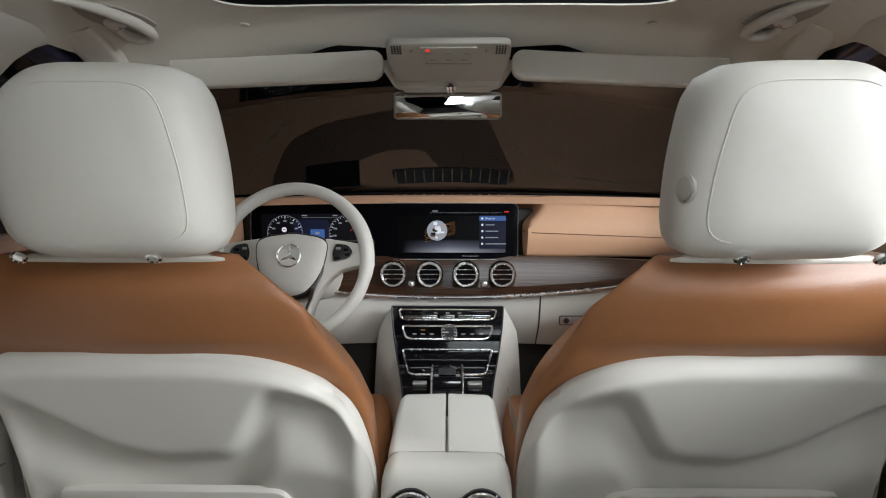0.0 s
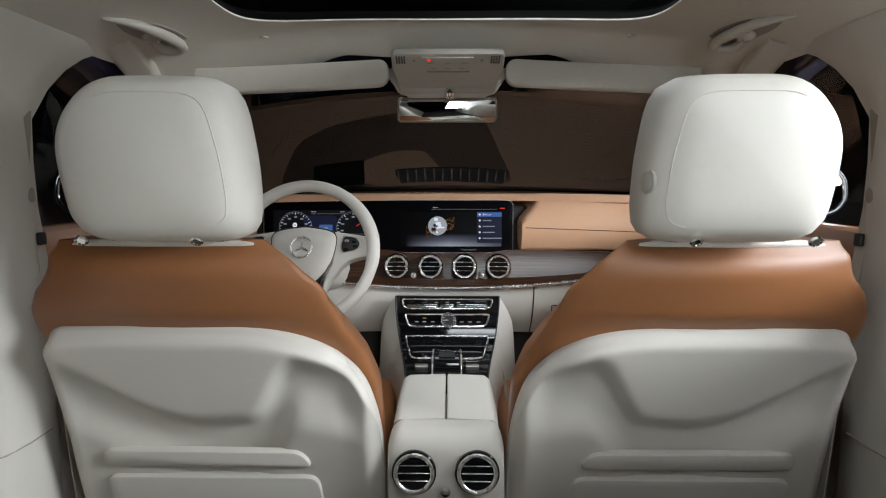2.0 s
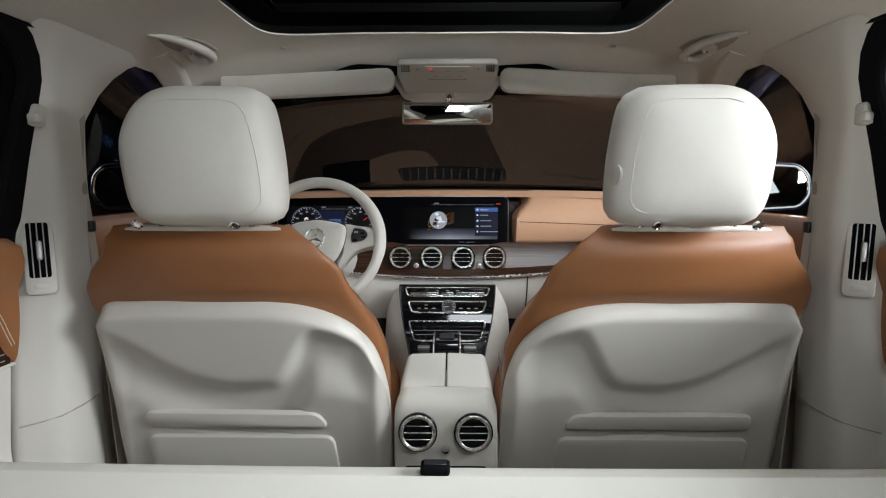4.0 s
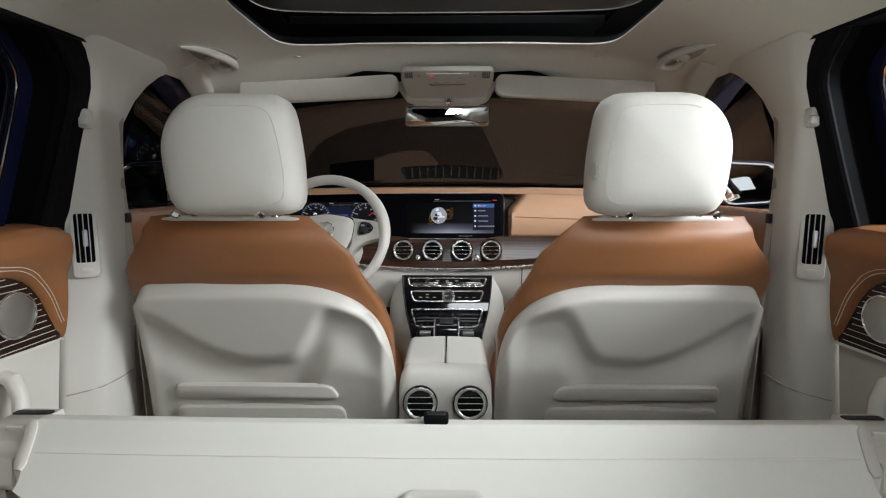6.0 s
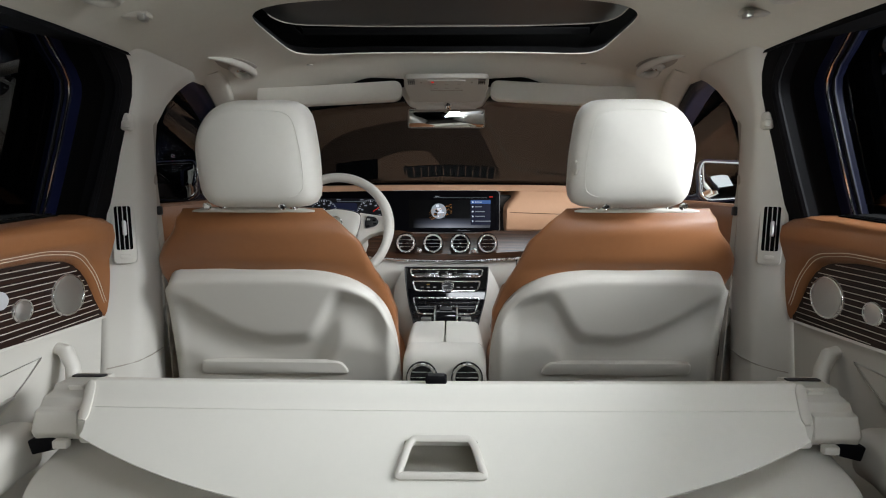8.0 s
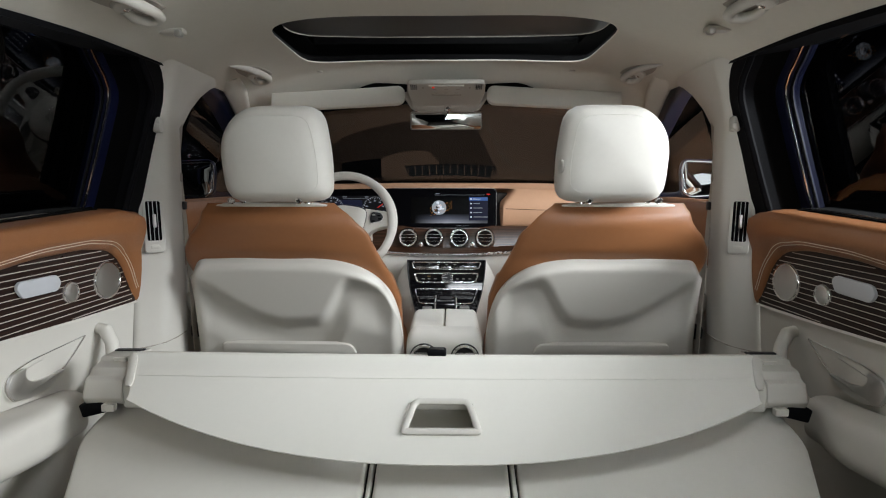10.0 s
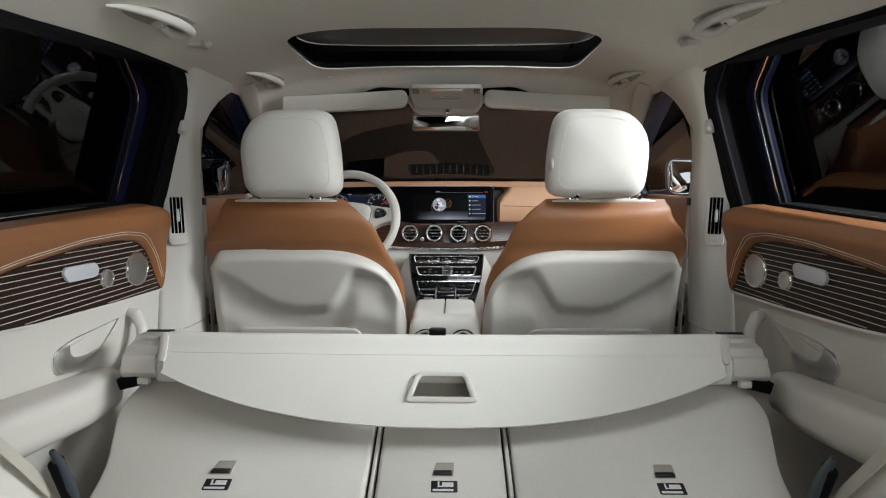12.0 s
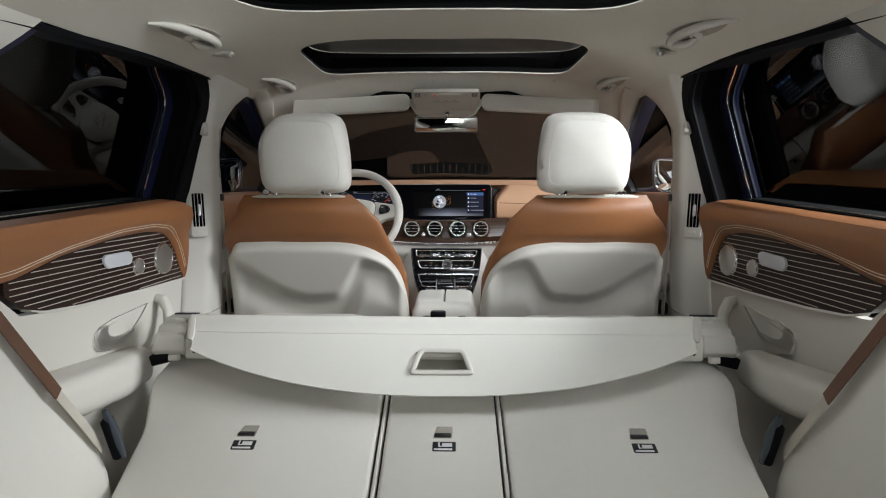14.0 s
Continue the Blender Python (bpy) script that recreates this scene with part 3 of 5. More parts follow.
# ---- front doors and outside mirrors ----
def front_door(s):
    w = thing("front_door", "tan leather front door panel with cream lower part", "car door", group="front doors")
    bm = B()
    sheet(bm, lambda u, v: (s * (0.765 - 0.03 * math.sin(math.pi * v) ** 0.7 - 0.04 * max(0, u - 0.5)), 0.77 + 0.75 * u, 0.66 + 0.19 * v), 16, 10, (s * 0.03, 0, 0))
    part("upper_panel", bm, TAN, w, "tan leather upper door panel")
    bm = B()
    sheet(bm, lambda u, v: (s * (0.765 - 0.02 * v), 0.77 + 0.75 * u, 0.08 + 0.58 * v), 10, 8, (s * 0.03, 0, 0))
    part("lower_panel", bm, SHELL, w)
    bm = B()
    rbox(bm, (s * 0.70, 1.02, 0.56), (0.10, 0.45, 0.07), 0.025, segs=3)
    part("armrest", bm, SHELL, w)
    bm = B()
    rbox(bm, (s * 0.71, 0.86, 0.47), (0.07, 0.10, 0.04), 0.01)
    part("door_pocket", bm, BLACK, w)
    bm = B()
    pl = [(1.20, 0.845), (1.42, 0.845), (1.42, 0.90), (1.28, 0.985)]
    loft(bm, [[(s * (0.745 - 0.3 * (z - 0.845)), y, z) for y, z in rounded(pl, 0.02)], [(s * (0.765 - 0.3 * (z - 0.845)), y, z) for y, z in rounded(pl, 0.02)]])
    part("mirror_triangle", bm, BLACK, w)
    return w


def outside_mirror(s):
    w = thing("outside_mirror", "navy outside mirror with chrome-edged glass", "mirror", group="outside mirrors")
    c = Vector((s * 0.890, 1.15, 0.912))
    n = Vector((-s * 0.20, -0.98, 0.02)).normalized()
    ea = Vector((0, 0, 1)).cross(n).normalized()
    eb = n.cross(ea)
    k = 1 if ea.x * s > 0 else -1
    poly = [(k * 0.075, 0.03), (k * 0.05, 0.055), (-k * 0.072, 0.062), (-k * 0.078, 0.03), (-k * 0.07, -0.045), (-k * 0.045, -0.060), (k * 0.06, -0.052), (k * 0.082, -0.02)]
    poly = rounded(poly, 0.034, 6)
    bm = B()
    put = lambda pl, h: [c + ea * a + eb * b + n * h for a, b in pl]
    loft(bm, [put(inset(poly, 0.04), -0.09), put(inset(poly, 0.012), -0.06), put(inset(poly, -0.006), -0.02), put(inset(poly, -0.008), 0.004), put(poly, 0.006)])
    part("housing", bm, NAVY, w)
    bm = B()
    band(bm, inset(poly, -0.004), 0.008, c + n * 0.004, ea, eb, 0.006)
    part("rim", bm, CHROME, w)
    bm = B()
    plate(bm, inset(poly, 0.004), c + n * 0.0045, ea, eb, 0.003, 0.0006)
    part("mirror_glass", bm, MIRROR, w)
    bm = B()
    tube(bm, [(s * 0.77, 1.22, 0.845), (s * 0.82, 1.20, 0.85), (s * 0.86, 1.19, 0.87)], [0.02, 0.018, 0.02], 10)
    part("foot", bm, NAVY, w)


for s in (-1, 1):
    front_door(s)
    outside_mirror(s)


# ---- front seats ----
def seat_y(z):
    return curve([(0.2, 0.785), (0.30, 0.765), (0.475, 0.722), (0.70, 0.650), (0.80, 0.615), (0.85, 0.603)], z)


def front_seat(s):
    w = thing("car_seat", "front seat in cream and tan leather seen from behind", "car seat", group="front seats")
    # tan padded backrest
    xin = [(0.2, 0.108), (0.508, 0.106), (0.585, 0.108), (0.65, 0.128), (0.70, 0.150), (0.745, 0.166), (0.768, 0.173), (0.783, 0.181), (0.80, 0.200), (0.816, 0.218), (0.839, 0.250), (0.848, 0.264)]
    xout = [(0.2, 0.66), (0.50, 0.662), (0.66, 0.668), (0.70, 0.676), (0.732, 0.674), (0.768, 0.653), (0.806, 0.616), (0.835, 0.598), (0.848, 0.588)]
    rings = []
    for k in range(64):
        z = 0.20 + 0.651 * k / 63
        a, b = curve(xin, z), curve(xout, z)
        y = seat_y(z)
        end = 0.012 * smooth(0.825, 0.848, z)
        low = 0.016 * smooth(0.70, 0.62, z)
        tap, dep = 0.045 * smooth(0.66, 0.80, z), 0.12 - 0.035 * smooth(0.70, 0.84, z)
        ring = []
        for x, t in split(rounded([(a, 0.020 + end + low), (b, 0.020 + end + low), (b - 0.006 - tap * 0.4, dep - end), (a + 0.036 + tap, dep - end)], 0.035 - 0.023 * smooth(0.79, 0.835, z), 6)):
            cx = (x - (a + b) / 2) / ((b - a) / 2)
            ring.append((s * x, y + t - ((0.014 + 0.018 * smooth(0.848, 0.80, z) * smooth(0.700, 0.74, z)) * (1 - cx * cx) if t < 0.06 else -0.03 * cx * cx), z))
        rings.append(ring)
    bm = B()
    loft(bm, rings)
    part("backrest", bm, TAN, w, "tan leather backrest", sharp=60)
    # pale piping on the top edge
    bm = B()
    tube(bm, [(s * (0.270 + 0.306 * k / 16), 0.6375 - 0.014 * (1 - (k / 8 - 1) ** 2), 0.8470 - 0.006 * (abs(k - 8) / 8) ** 6) for k in range(17)], [0.0064 - 0.0044 * (abs(k - 8) / 8) ** 10 for k in range(17)], 10)
    part("top_edge", bm, CREAM, w, "cream leather top edge")
    bm = B()
    tube(bm, [(s * x, seat_y(z) + d, z) for x, z, d in ((0.282, 0.838, 0.030), (0.244, 0.813, 0.024), (0.214, 0.788, 0.022), (0.194, 0.774, 0.022), (0.184, 0.755, 0.024), (0.170, 0.715, 0.030), (0.158, 0.685, 0.040))], 0.0014, 6)
    part("seam", bm, BROWNTRIM, w)

    # cream back shell with its knee hollows
    def ztop(x):
        if x < 0.40:
            t = min(1, (0.40 - x) / 0.288)
            return 0.40 + 0.312 * (1 - t ** 3.2) ** (1 / 3.2)
        return 0.712 - 0.004 * smooth(0.5, 0.63, x) - 0.050 * smooth(0.605, 0.657, x) ** 2
    brow = [(0.10, 0.590), (0.15, 0.622), (0.20, 0.640), (0.245, 0.648), (0.262, 0.634), (0.285, 0.592), (0.308, 0.552), (0.328, 0.534), (0.42, 0.526), (0.48, 0.545), (0.54, 0.585), (0.60, 0.630), (0.68, 0.655)]

    def shell(u, v):
        x = 0.112 + 0.543 * u ** 1.35
        z = 0.10 + (ztop(x) - 0.10) * v
        xe = x + 0.030 * smooth(0.70, 0.30, z) * smooth(0.3, 0.655, x)
        zb = sum(curve(brow, x + d) for d in (-0.012, -0.006, 0, 0.006, 0.012)) / 5
        rim = smooth(0.0, 0.07, x - 0.112) * smooth(0.0, 0.05, 0.655 - x)
        hollow = 0.030 * smooth(0.026, -0.026, z - zb) * (1 - 0.8 * smooth(-0.04, -0.14, z - zb)) * rim
        edge = min(x - 0.112, 0.655 - x, max(0.0, (ztop(x) - z)))
        edge = 1 - smooth(0, 0.036, edge)
        return (s * xe, seat_y(z) - 0.022 + hollow + 0.026 * edge ** 2, z)
    bm = B()
    sheet(bm, shell, 84, 84, (0, 0.02, 0))
    sh = part("back_shell", bm, SHELL, w, "cream moulded back shell", sharp=70)
    for nm, poly, th in (("pocket_strip", [(0.232, 0.437), (0.602, 0.437), (0.600, 0.474), (0.252, 0.472)], 0.0035), ("pocket_panel", [(0.212, 0.20), (0.612, 0.20), (0.606, 0.417), (0.226, 0.417)], 0.006)):
        ea, eb = Vector((1, 0, 0)), Vector((0, -0.28, 1)).normalized()
        if s > 0:
            pl = rounded(poly, 0.022, 5)
        else:
            pl = [(-a, b) for a, b in rounded(poly, 0.022, 5)][::-1]
        o = Vector((0, seat_y(0.44) - 0.020, 0.44))
        pl = [(a, (b - 0.44) * 1.03) for a, b in pl]
        bm = B()
        plate(bm, pl, o, ea, eb, th, 0.005, 0.01)
        part(nm, bm, SHELL, sh, "cream seat-back pocket" if nm == "pocket_panel" else "")
    # fluted front of the backrest
    bm = B()
    sheet(bm, lambda u, v: (s * (0.235 + 0.32 * u), seat_y(0.38 + 0.38 * v) + 0.116 - 0.012 * v + 0.012 * abs(math.sin(math.pi * 6 * u)) ** 0.5, 0.38 + 0.38 * v), 60, 8, (0, -0.02, 0))
    part("fluted_panel", bm, CREAM, w, "cream leather front panel with upright flutes")
    # cushion, mostly hidden
    bm = B()
    rbox(bm, (s * 0.385, 1.05, 0.30), (0.50, 0.48, 0.16), 0.05, segs=4)
    part("cushion", bm, TAN, w)
    bm = B()
    rbox(bm, (s * 0.385, 1.03, 0.15), (0.40, 0.42, 0.15), 0.01)
    part("seat_base", bm, BLACK, w)
    # side valance
    bm = B()
    rbox(bm, (s * 0.680, 0.86, 0.42), (0.03, 0.20, 0.06), 0.012)
    part("side_cover", bm, TRIM, w)
    # head restraint
    cx, rings = 0.386, []
    bm = B()
    for y, hw, hh, zc in ((0.512, 0.020, 0.02, 0.958), (0.516, 0.075, 0.052, 0.958), (0.520, 0.100, 0.080, 0.960), (0.529, 0.1145, 0.094, 0.962), (0.545, 0.1235, 0.1035, 0.963), (0.57, 0.127, 0.1085, 0.964), (0.60, 0.124, 0.1085, 0.964), (0.625, 0.116, 0.102, 0.966), (0.645, 0.102, 0.088, 0.964), (0.652, 0.08, 0.06, 0.962)):
        ring = []
        for k in range(56):
            th = k * math.tau / 56
            c, sn = math.cos(th), math.sin(th)
            p = 6.5 if sn < 0 else (2.4 if c > 0 else 6.8)
            r = (abs(c) ** p + abs(sn) ** p) ** (-1 / p)
            z = zc + hh * r * sn
            x = hw * r * c * (1 + 0.01 * smooth(0.0, 1.0, -r * sn) - 0.085 * smooth(-0.2, 1.0, r * sn))
            if c > 0:
                x -= (0.006 - 0.004 * smooth(0.55, 0.61, y)) * smooth(0.0, 0.09, x)
            ring.append((s * (cx + x), y + 0.006 * (x / 0.13) ** 2 - 0.02 * (z - 0.965) / 0.1 * (1 if y < 0.56 else 0.4), z))
        rings.append(ring)
    loft(bm, rings)
    hr = part("headrest", bm, CREAM, w, "cream leather head restraint", sharp=70)
    bm = B()
    pts = []
    for k in range(41):
        th = radians(62 + 172 * k / 40)
        c, sn = math.cos(th), math.sin(th)
        p = 6.5 if sn < 0 else (2.4 if c > 0 else 6.8)
        r = (abs(c) ** p + abs(sn) ** p) ** (-1 / p)
        z = 0.961 + 0.0835 * r * sn
        x = 0.1045 * r * c * (1 + 0.01 * smooth(0.0, 1.0, -r * sn) - 0.085 * smooth(-0.2, 1.0, r * sn))
        if c > 0:
            x -= 0.012 * smooth(0.0, 0.09, x)
        pts.append((s * (cx + x), 0.5215 + 0.006 * (x / 0.13) ** 2 - 0.02 * (z - 0.965) / 0.1, z))
    tube(bm, [(x, y + 0.0007, z) for x, y, z in pts], 0.0010, 6)
    part("seam", bm, CREAM, hr)
    if s > 0:
        bm = B()
        lathe(bm, (cx - 0.1195, 0.556, 0.938), (-1, -0.18, 0), [(0.0165, 0), (0.0165, 0.0035), (0.0150, 0.0042), (0.0145, 0.0026), (0.0135, 0.0026), (0.0130, 0.0044), (0.006, 0.0052), (0.001, 0.0053)], 28)
        part("release_button", bm, SHELL, hr, "cream round release button")
    for x in (0.332, 0.488):
        bm = B()
        tube(bm, [(s * x, 0.634, 0.83), (s * x, 0.630, 0.90)], 0.006, 12)
        part("post", bm, CHROME, w, "chrome head restraint post")
        bm = B()
        lathe(bm, (s * x, 0.634, 0.8500), (0, 0, 1), [(0.013, 0), (0.013, 0.005), (0.010, 0.008)], 20)
        part("post_collar", bm, CHROME, w)
        bm = B()
        lathe(bm, (s * x, 0.556, 0.8605), (0, -0.75, -0.66), [(0.0085, 0), (0.0085, 0.004), (0.0065, 0.005), (0.005, 0.0035)], 18)
        part("post_socket", bm, CHROME, hr)
    return w


for s in (-1, 1):
    front_seat(s)


# ---- dashboard ----
def trim_z(x):
    """Height of the bright line under the wood trim."""
    return 0.618 + 0.20 * x * x


def wood_top(x):
    return max(0.730, trim_z(x) + 0.022)


def trim_y(x):
    return 1.372 - 0.18 * x * x


dash = thing("dashboard", "tan leather dashboard with wood trim and wide screen", "dashboard")
bm = B()
# leather top, stretching to the windscreen
sheet(bm, lambda u, v: ((u - 0.5) * 1.52, 1.405 + 0.35 * v - 0.16 * ((u - 0.5) * 2) ** 2 * (0.35 + 0.5 * v), 0.898 - 0.012 * v - 0.012 * ((u - 0.5) * 2) ** 2), 36, 12, (0, 0, -0.02))
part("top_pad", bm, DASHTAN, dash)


def face(u, v):
    x = -0.74 + 1.48 * u
    z1 = 0.900 - 0.012 * (x / 0.75) ** 2
    z0 = wood_top(x)
    z = z0 + (z1 - z0) * v
    y = 1.405 - 0.034 * math.sin(math.pi * min(1, 0.15 + 0.95 * v)) - 0.055 * x * x
    rec = smooth(-0.60, -0.575, x) * smooth(0.222 + 0.045 * smooth(0.815, 0.876, z), 0.200 + 0.030 * smooth(0.815, 0.876, z), x) * smooth(0.995, 0.970, v)
    return (x, y + 0.085 * rec, z)


bm = B()
sheet(bm, face, 120, 18, (0, 0.03, 0))
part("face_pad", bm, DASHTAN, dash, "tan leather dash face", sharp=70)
for za, zb, r in ((0.806, -0.032, 0.0012), (0.898, -0.048, 0.0010)):
    bm = B()
    pts = []
    for x in [0.214 + 0.03 * (za > 0.85) + 0.46 * k / 24 for k in range(25)]:
        z, z1 = za + zb * x, 0.900 - 0.012 * (x / 0.75) ** 2
        pts.append((x, face((x + 0.74) / 1.48, (z - wood_top(x)) / (z1 - wood_top(x)))[1] - 0.0004, z))
    tube(bm, pts, r, 5)
    part("seam", bm, BROWNTRIM, dash)
# wood band and bright line
bm = B()


def wood_face(u, v):
    """Upper part leans back to the roof, the foot turns under."""
    x = -0.74 + 1.48 * u
    z0, z1 = trim_z(x) + 0.006, wood_top(x)
    z = z0 + (z1 - z0) * v
    return x, trim_y(x) - 0.026 + 0.60 * (z1 - z0) * max(0.0, v - 0.22) + 0.16 * (z1 - z0) * max(0.0, 0.22 - v), z


sheet(bm, wood_face, 72, 18, (0, 0.02, 0))
part("wood_trim", bm, DASHWOOD, dash, "glossy dark wood trim")
bm = B()
tube(bm, [(x, trim_y(x) - 0.0275, trim_z(x) + 0.002) for x in [-0.72 + 1.44 * k / 40 for k in range(41)]], 0.0048, 8)
part("bright_line", bm, BRIGHT, dash)
# cream lower panel
bm = B()
sheet(bm, lambda u, v: (-0.74 + 1.48 * u, trim_y(-0.74 + 1.48 * u) - 0.008 + 0.03 * (1 - v) - 0.02 * math.sin(math.pi * v), 0.475 + (trim_z(-0.74 + 1.48 * u) - 0.477) * v), 60, 10, (0, 0.05, 0))
part("lower_panel", bm, SHELL, dash)
bm = B()
tube(bm, [(0.258 - 0.006 * (1 - v), trim_y(0.258) - 0.0085 + 0.03 * (1 - v) - 0.02 * math.sin(math.pi * v), 0.475 + (trim_z(0.258) - 0.477) * v) for v in [k / 8 for k in range(9)]], 0.0018, 5)
part("glovebox_joint", bm, BLACK, dash)
bm = B()
plate(bm, rrect(0.06, 0.022, 0.004), (0.335, 1.318, 0.565), (1, 0, 0), (0, 0, 1), 0.006, 0.001)
lock = part("glovebox_latch", bm, SATIN, dash)
bm = B()
band(bm, rrect(0.064, 0.026, 0.005), 0.0022, (0.335, 1.3165, 0.565), (1, 0, 0), (0, 0, 1), 0.004)
part("latch_rim", bm, BLACK, lock)
bm = B()
lathe(bm, (0.322, 1.313, 0.565), (0, -1, 0), [(0.0075, 0), (0.0075, 0.004), (0.005, 0.005)], 16)
part("lock", bm, BLACK, lock)
# floor-side bulkhead below the dash
bm = B()
rbox(bm, (0, 1.62, 0.46), (1.5, 0.42, 0.80), 0.02)
part("bulkhead", bm, CARPET, dash)


def round_vent(parent, c, n, r, rings=3):
    c, n = Vector(c), Vector(n).normalized()
    ea = Vector((0, 0, 1)).cross(n).normalized()
    eb = n.cross(ea)
    bm = B()
    lathe(bm, c, n, [(r, -0.045), (r, 0.006), (r - 0.001, 0.0085), (r - 0.003, 0.0085), (r - 0.0038, 0.006), (r - 0.0045, 0.006), (r - 0.0055, 0.0075), (r - 0.007, 0.006), (r - 0.008, -0.006), (r - 0.008, -0.010)], 40)
    v = part("air_vent", bm, BRIGHT, parent, "round chrome-ringed air vent")
    bm = B()
    lathe(bm, c, n, [(r - 0.006, -0.012), (r - 0.006, -0.002), (r - 0.007, -0.0015)], 32)
    part("vent_core", bm, VOID, v)
    for k in range(rings):
        h = (k - (rings - 1) / 2) * 1.45 * (r - 0.008) / rings
        hw = math.sqrt(max(1e-6, (r - 0.008) ** 2 - h * h))
        bm = B()
        rbox(bm, c + eb * h + n * 0.001, (2 * hw, 0.008, 0.0020), 0.0007, Matrix((ea, n, eb)).transposed(), 1)
        part("vent_slat", bm, BRIGHT, v)
    bm = B()
    lathe(bm, c, n, [(r + 0.003, -0.01), (r + 0.003, 0.002), (r + 0.001, 0.004), (r - 0.001, 0.004)], 40)
    part("vent_collar", bm, GLOSS, v)


for x in (-0.149, -0.0497, 0.0497, 0.149):
    round_vent(dash, (x, 1.335, 0.688), (0, -1, 0.06), 0.0345)
for x in (-0.700, 0.700):
    round_vent(dash, (x, 1.285, 0.715), (0, -1, 0.06), 0.0345)
for x in (-0.099, 0.099):
    bm = B()
    lathe(bm, (x, 1.345, 0.661), (0, -1, 0.1), [(0.004, 0), (0.006, 0.006), (0.0095, 0.012), (0.0085, 0.020), (0.004, 0.022)], 20)
    part("vent_knob", bm, BRIGHT, dash)
# dark deck, defroster grille and head-up opening in the dash top


def top_at(x, y, h=0.0):
    """A point on the leather top, y stretched to its depth."""
    y = 1.425 + (y - 1.33) * 0.76
    u = x / 1.52 + 0.5
    v = (y - 1.405 + 0.16 * (2 * u - 1) ** 2 * 0.5) / 0.35
    return Vector((x, y, 0.898 - 0.012 * v - 0.012 * (2 * u - 1) ** 2 + h))


bm = B()
DK = rounded([(-0.60, 1.66), (-0.55, 1.55), (-0.48, 1.44), (-0.38, 1.40), (-0.15, 1.375), (0.10, 1.38), (0.14, 1.47), (0.23, 1.69), (0.2, 1.72), (-0.55, 1.72)], 0.05, 4)
loft(bm, [[top_at(x, y, h) for x, y in inset(DK, d)] for d, h in ((0, -0.004), (0, 0.002), (0.003, 0.003))])
part("deck", bm, DECK, dash, "dark brown deck of the dash top")
for pts in ([(-0.64, 1.56), (-0.62, 1.52), (-0.54, 1.43), (-0.49, 1.38), (-0.43, 1.355), (-0.28, 1.34), (-0.10, 1.335), (0.08, 1.345), (0.15, 1.39), (0.17, 1.43), (0.24, 1.57), (0.262, 1.605), (0.29, 1.63), (0.39, 1.64), (0.54, 1.62), (0.64, 1.56)],):
    for d in (0.0, 0.008):
        bm = B()
        tube(bm, [top_at(x, y - d, 0.0015) for x, y in pts], 0.0013, 5)
        part("seam", bm, STITCH, dash, "pale seam across the dash top")
bm = B()
loft(bm, [[top_at(x, y, h) for x, y in rounded([(-0.19, 1.64), (0.22, 1.64), (0.20, 1.715), (-0.175, 1.715)], 0.015, 3)] for h in (-0.002, 0.005)])
gr = part("defroster_grille", bm, BLACK, dash, "dark slotted grille in the dash top")
for k in range(13):
    bm = B()
    loft(bm, [[top_at(-0.175 + 0.0315 * k + a, y, h) for a, y in ((-0.002, 1.645), (0.002, 1.645), (0.002, 1.71), (-0.002, 1.71))] for h in (0.003, 0.0062)])
    part("slat", bm, DASHTAN, gr)
bm = B()
loft(bm, [[top_at(x, y, h) for x, y in rounded([(-0.455, 1.56), (-0.285, 1.575), (-0.30, 1.70), (-0.48, 1.68)], 0.01, 3)] for h in (-0.002, 0.0045)])
part("projector_opening", bm, RUBBER, dash, "black head-up projector opening")

# the wide screen, one glass panel
scr = thing("screen_panel", "wide black glass panel with two lit displays", "display")
SO, SB = Vector((-0.18, 1.400, 0.799)), Vector((0, 0.10, 1)).normalized()
SA = Vector((1, 0, 0))
SN = SA.cross(SB)
sp = lambda a, b, h=0.0: SO + SA * (a + 0.18) + SB * ((b - 0.798)) + SN * h
bm = B()
plate(bm, rrect(0.752, 0.156, 0.016, 6), sp(-0.18, 0.798), SA, SB, 0.006, 0.002, 0.02)
part("glass", bm, SCREENGLASS, scr, "black glass front")
bm = B()
band(bm, rrect(0.757, 0.161, 0.018, 6), 0.0022, sp(-0.18, 0.798, -0.001), SA, SB, 0.008)
part("rim", bm, SATIN, scr)
BLUE, WHITE, DIMBLUE = glow("screen_blue", (0.05, 0.12, 0.34), 0.9), glow("screen_white", (0.75, 0.8, 0.9), 0.9), glow("screen_dim_blue", (0.010, 0.013, 0.040), 0.6)
GREY, RED, AMBER, DARKS = glow("screen_grey", (0.30, 0.33, 0.38), 0.7), glow("screen_red", (0.8, 0.04, 0.03), 0.8), glow("screen_amber", (0.8, 0.35, 0.08), 0.6), glow("screen_dark", (0.001, 0.001, 0.002), 1.0)


def lit(nm, a, b, w, h, m, r=0.001, lift=0.0066):
    bm = B()
    plate(bm, rrect(w, h, min(r, w / 2.1, h / 2.1), 3), sp(a, b, lift), SA, SB, 0.0003, 0.0001)
    return part(nm, bm, m, scr)


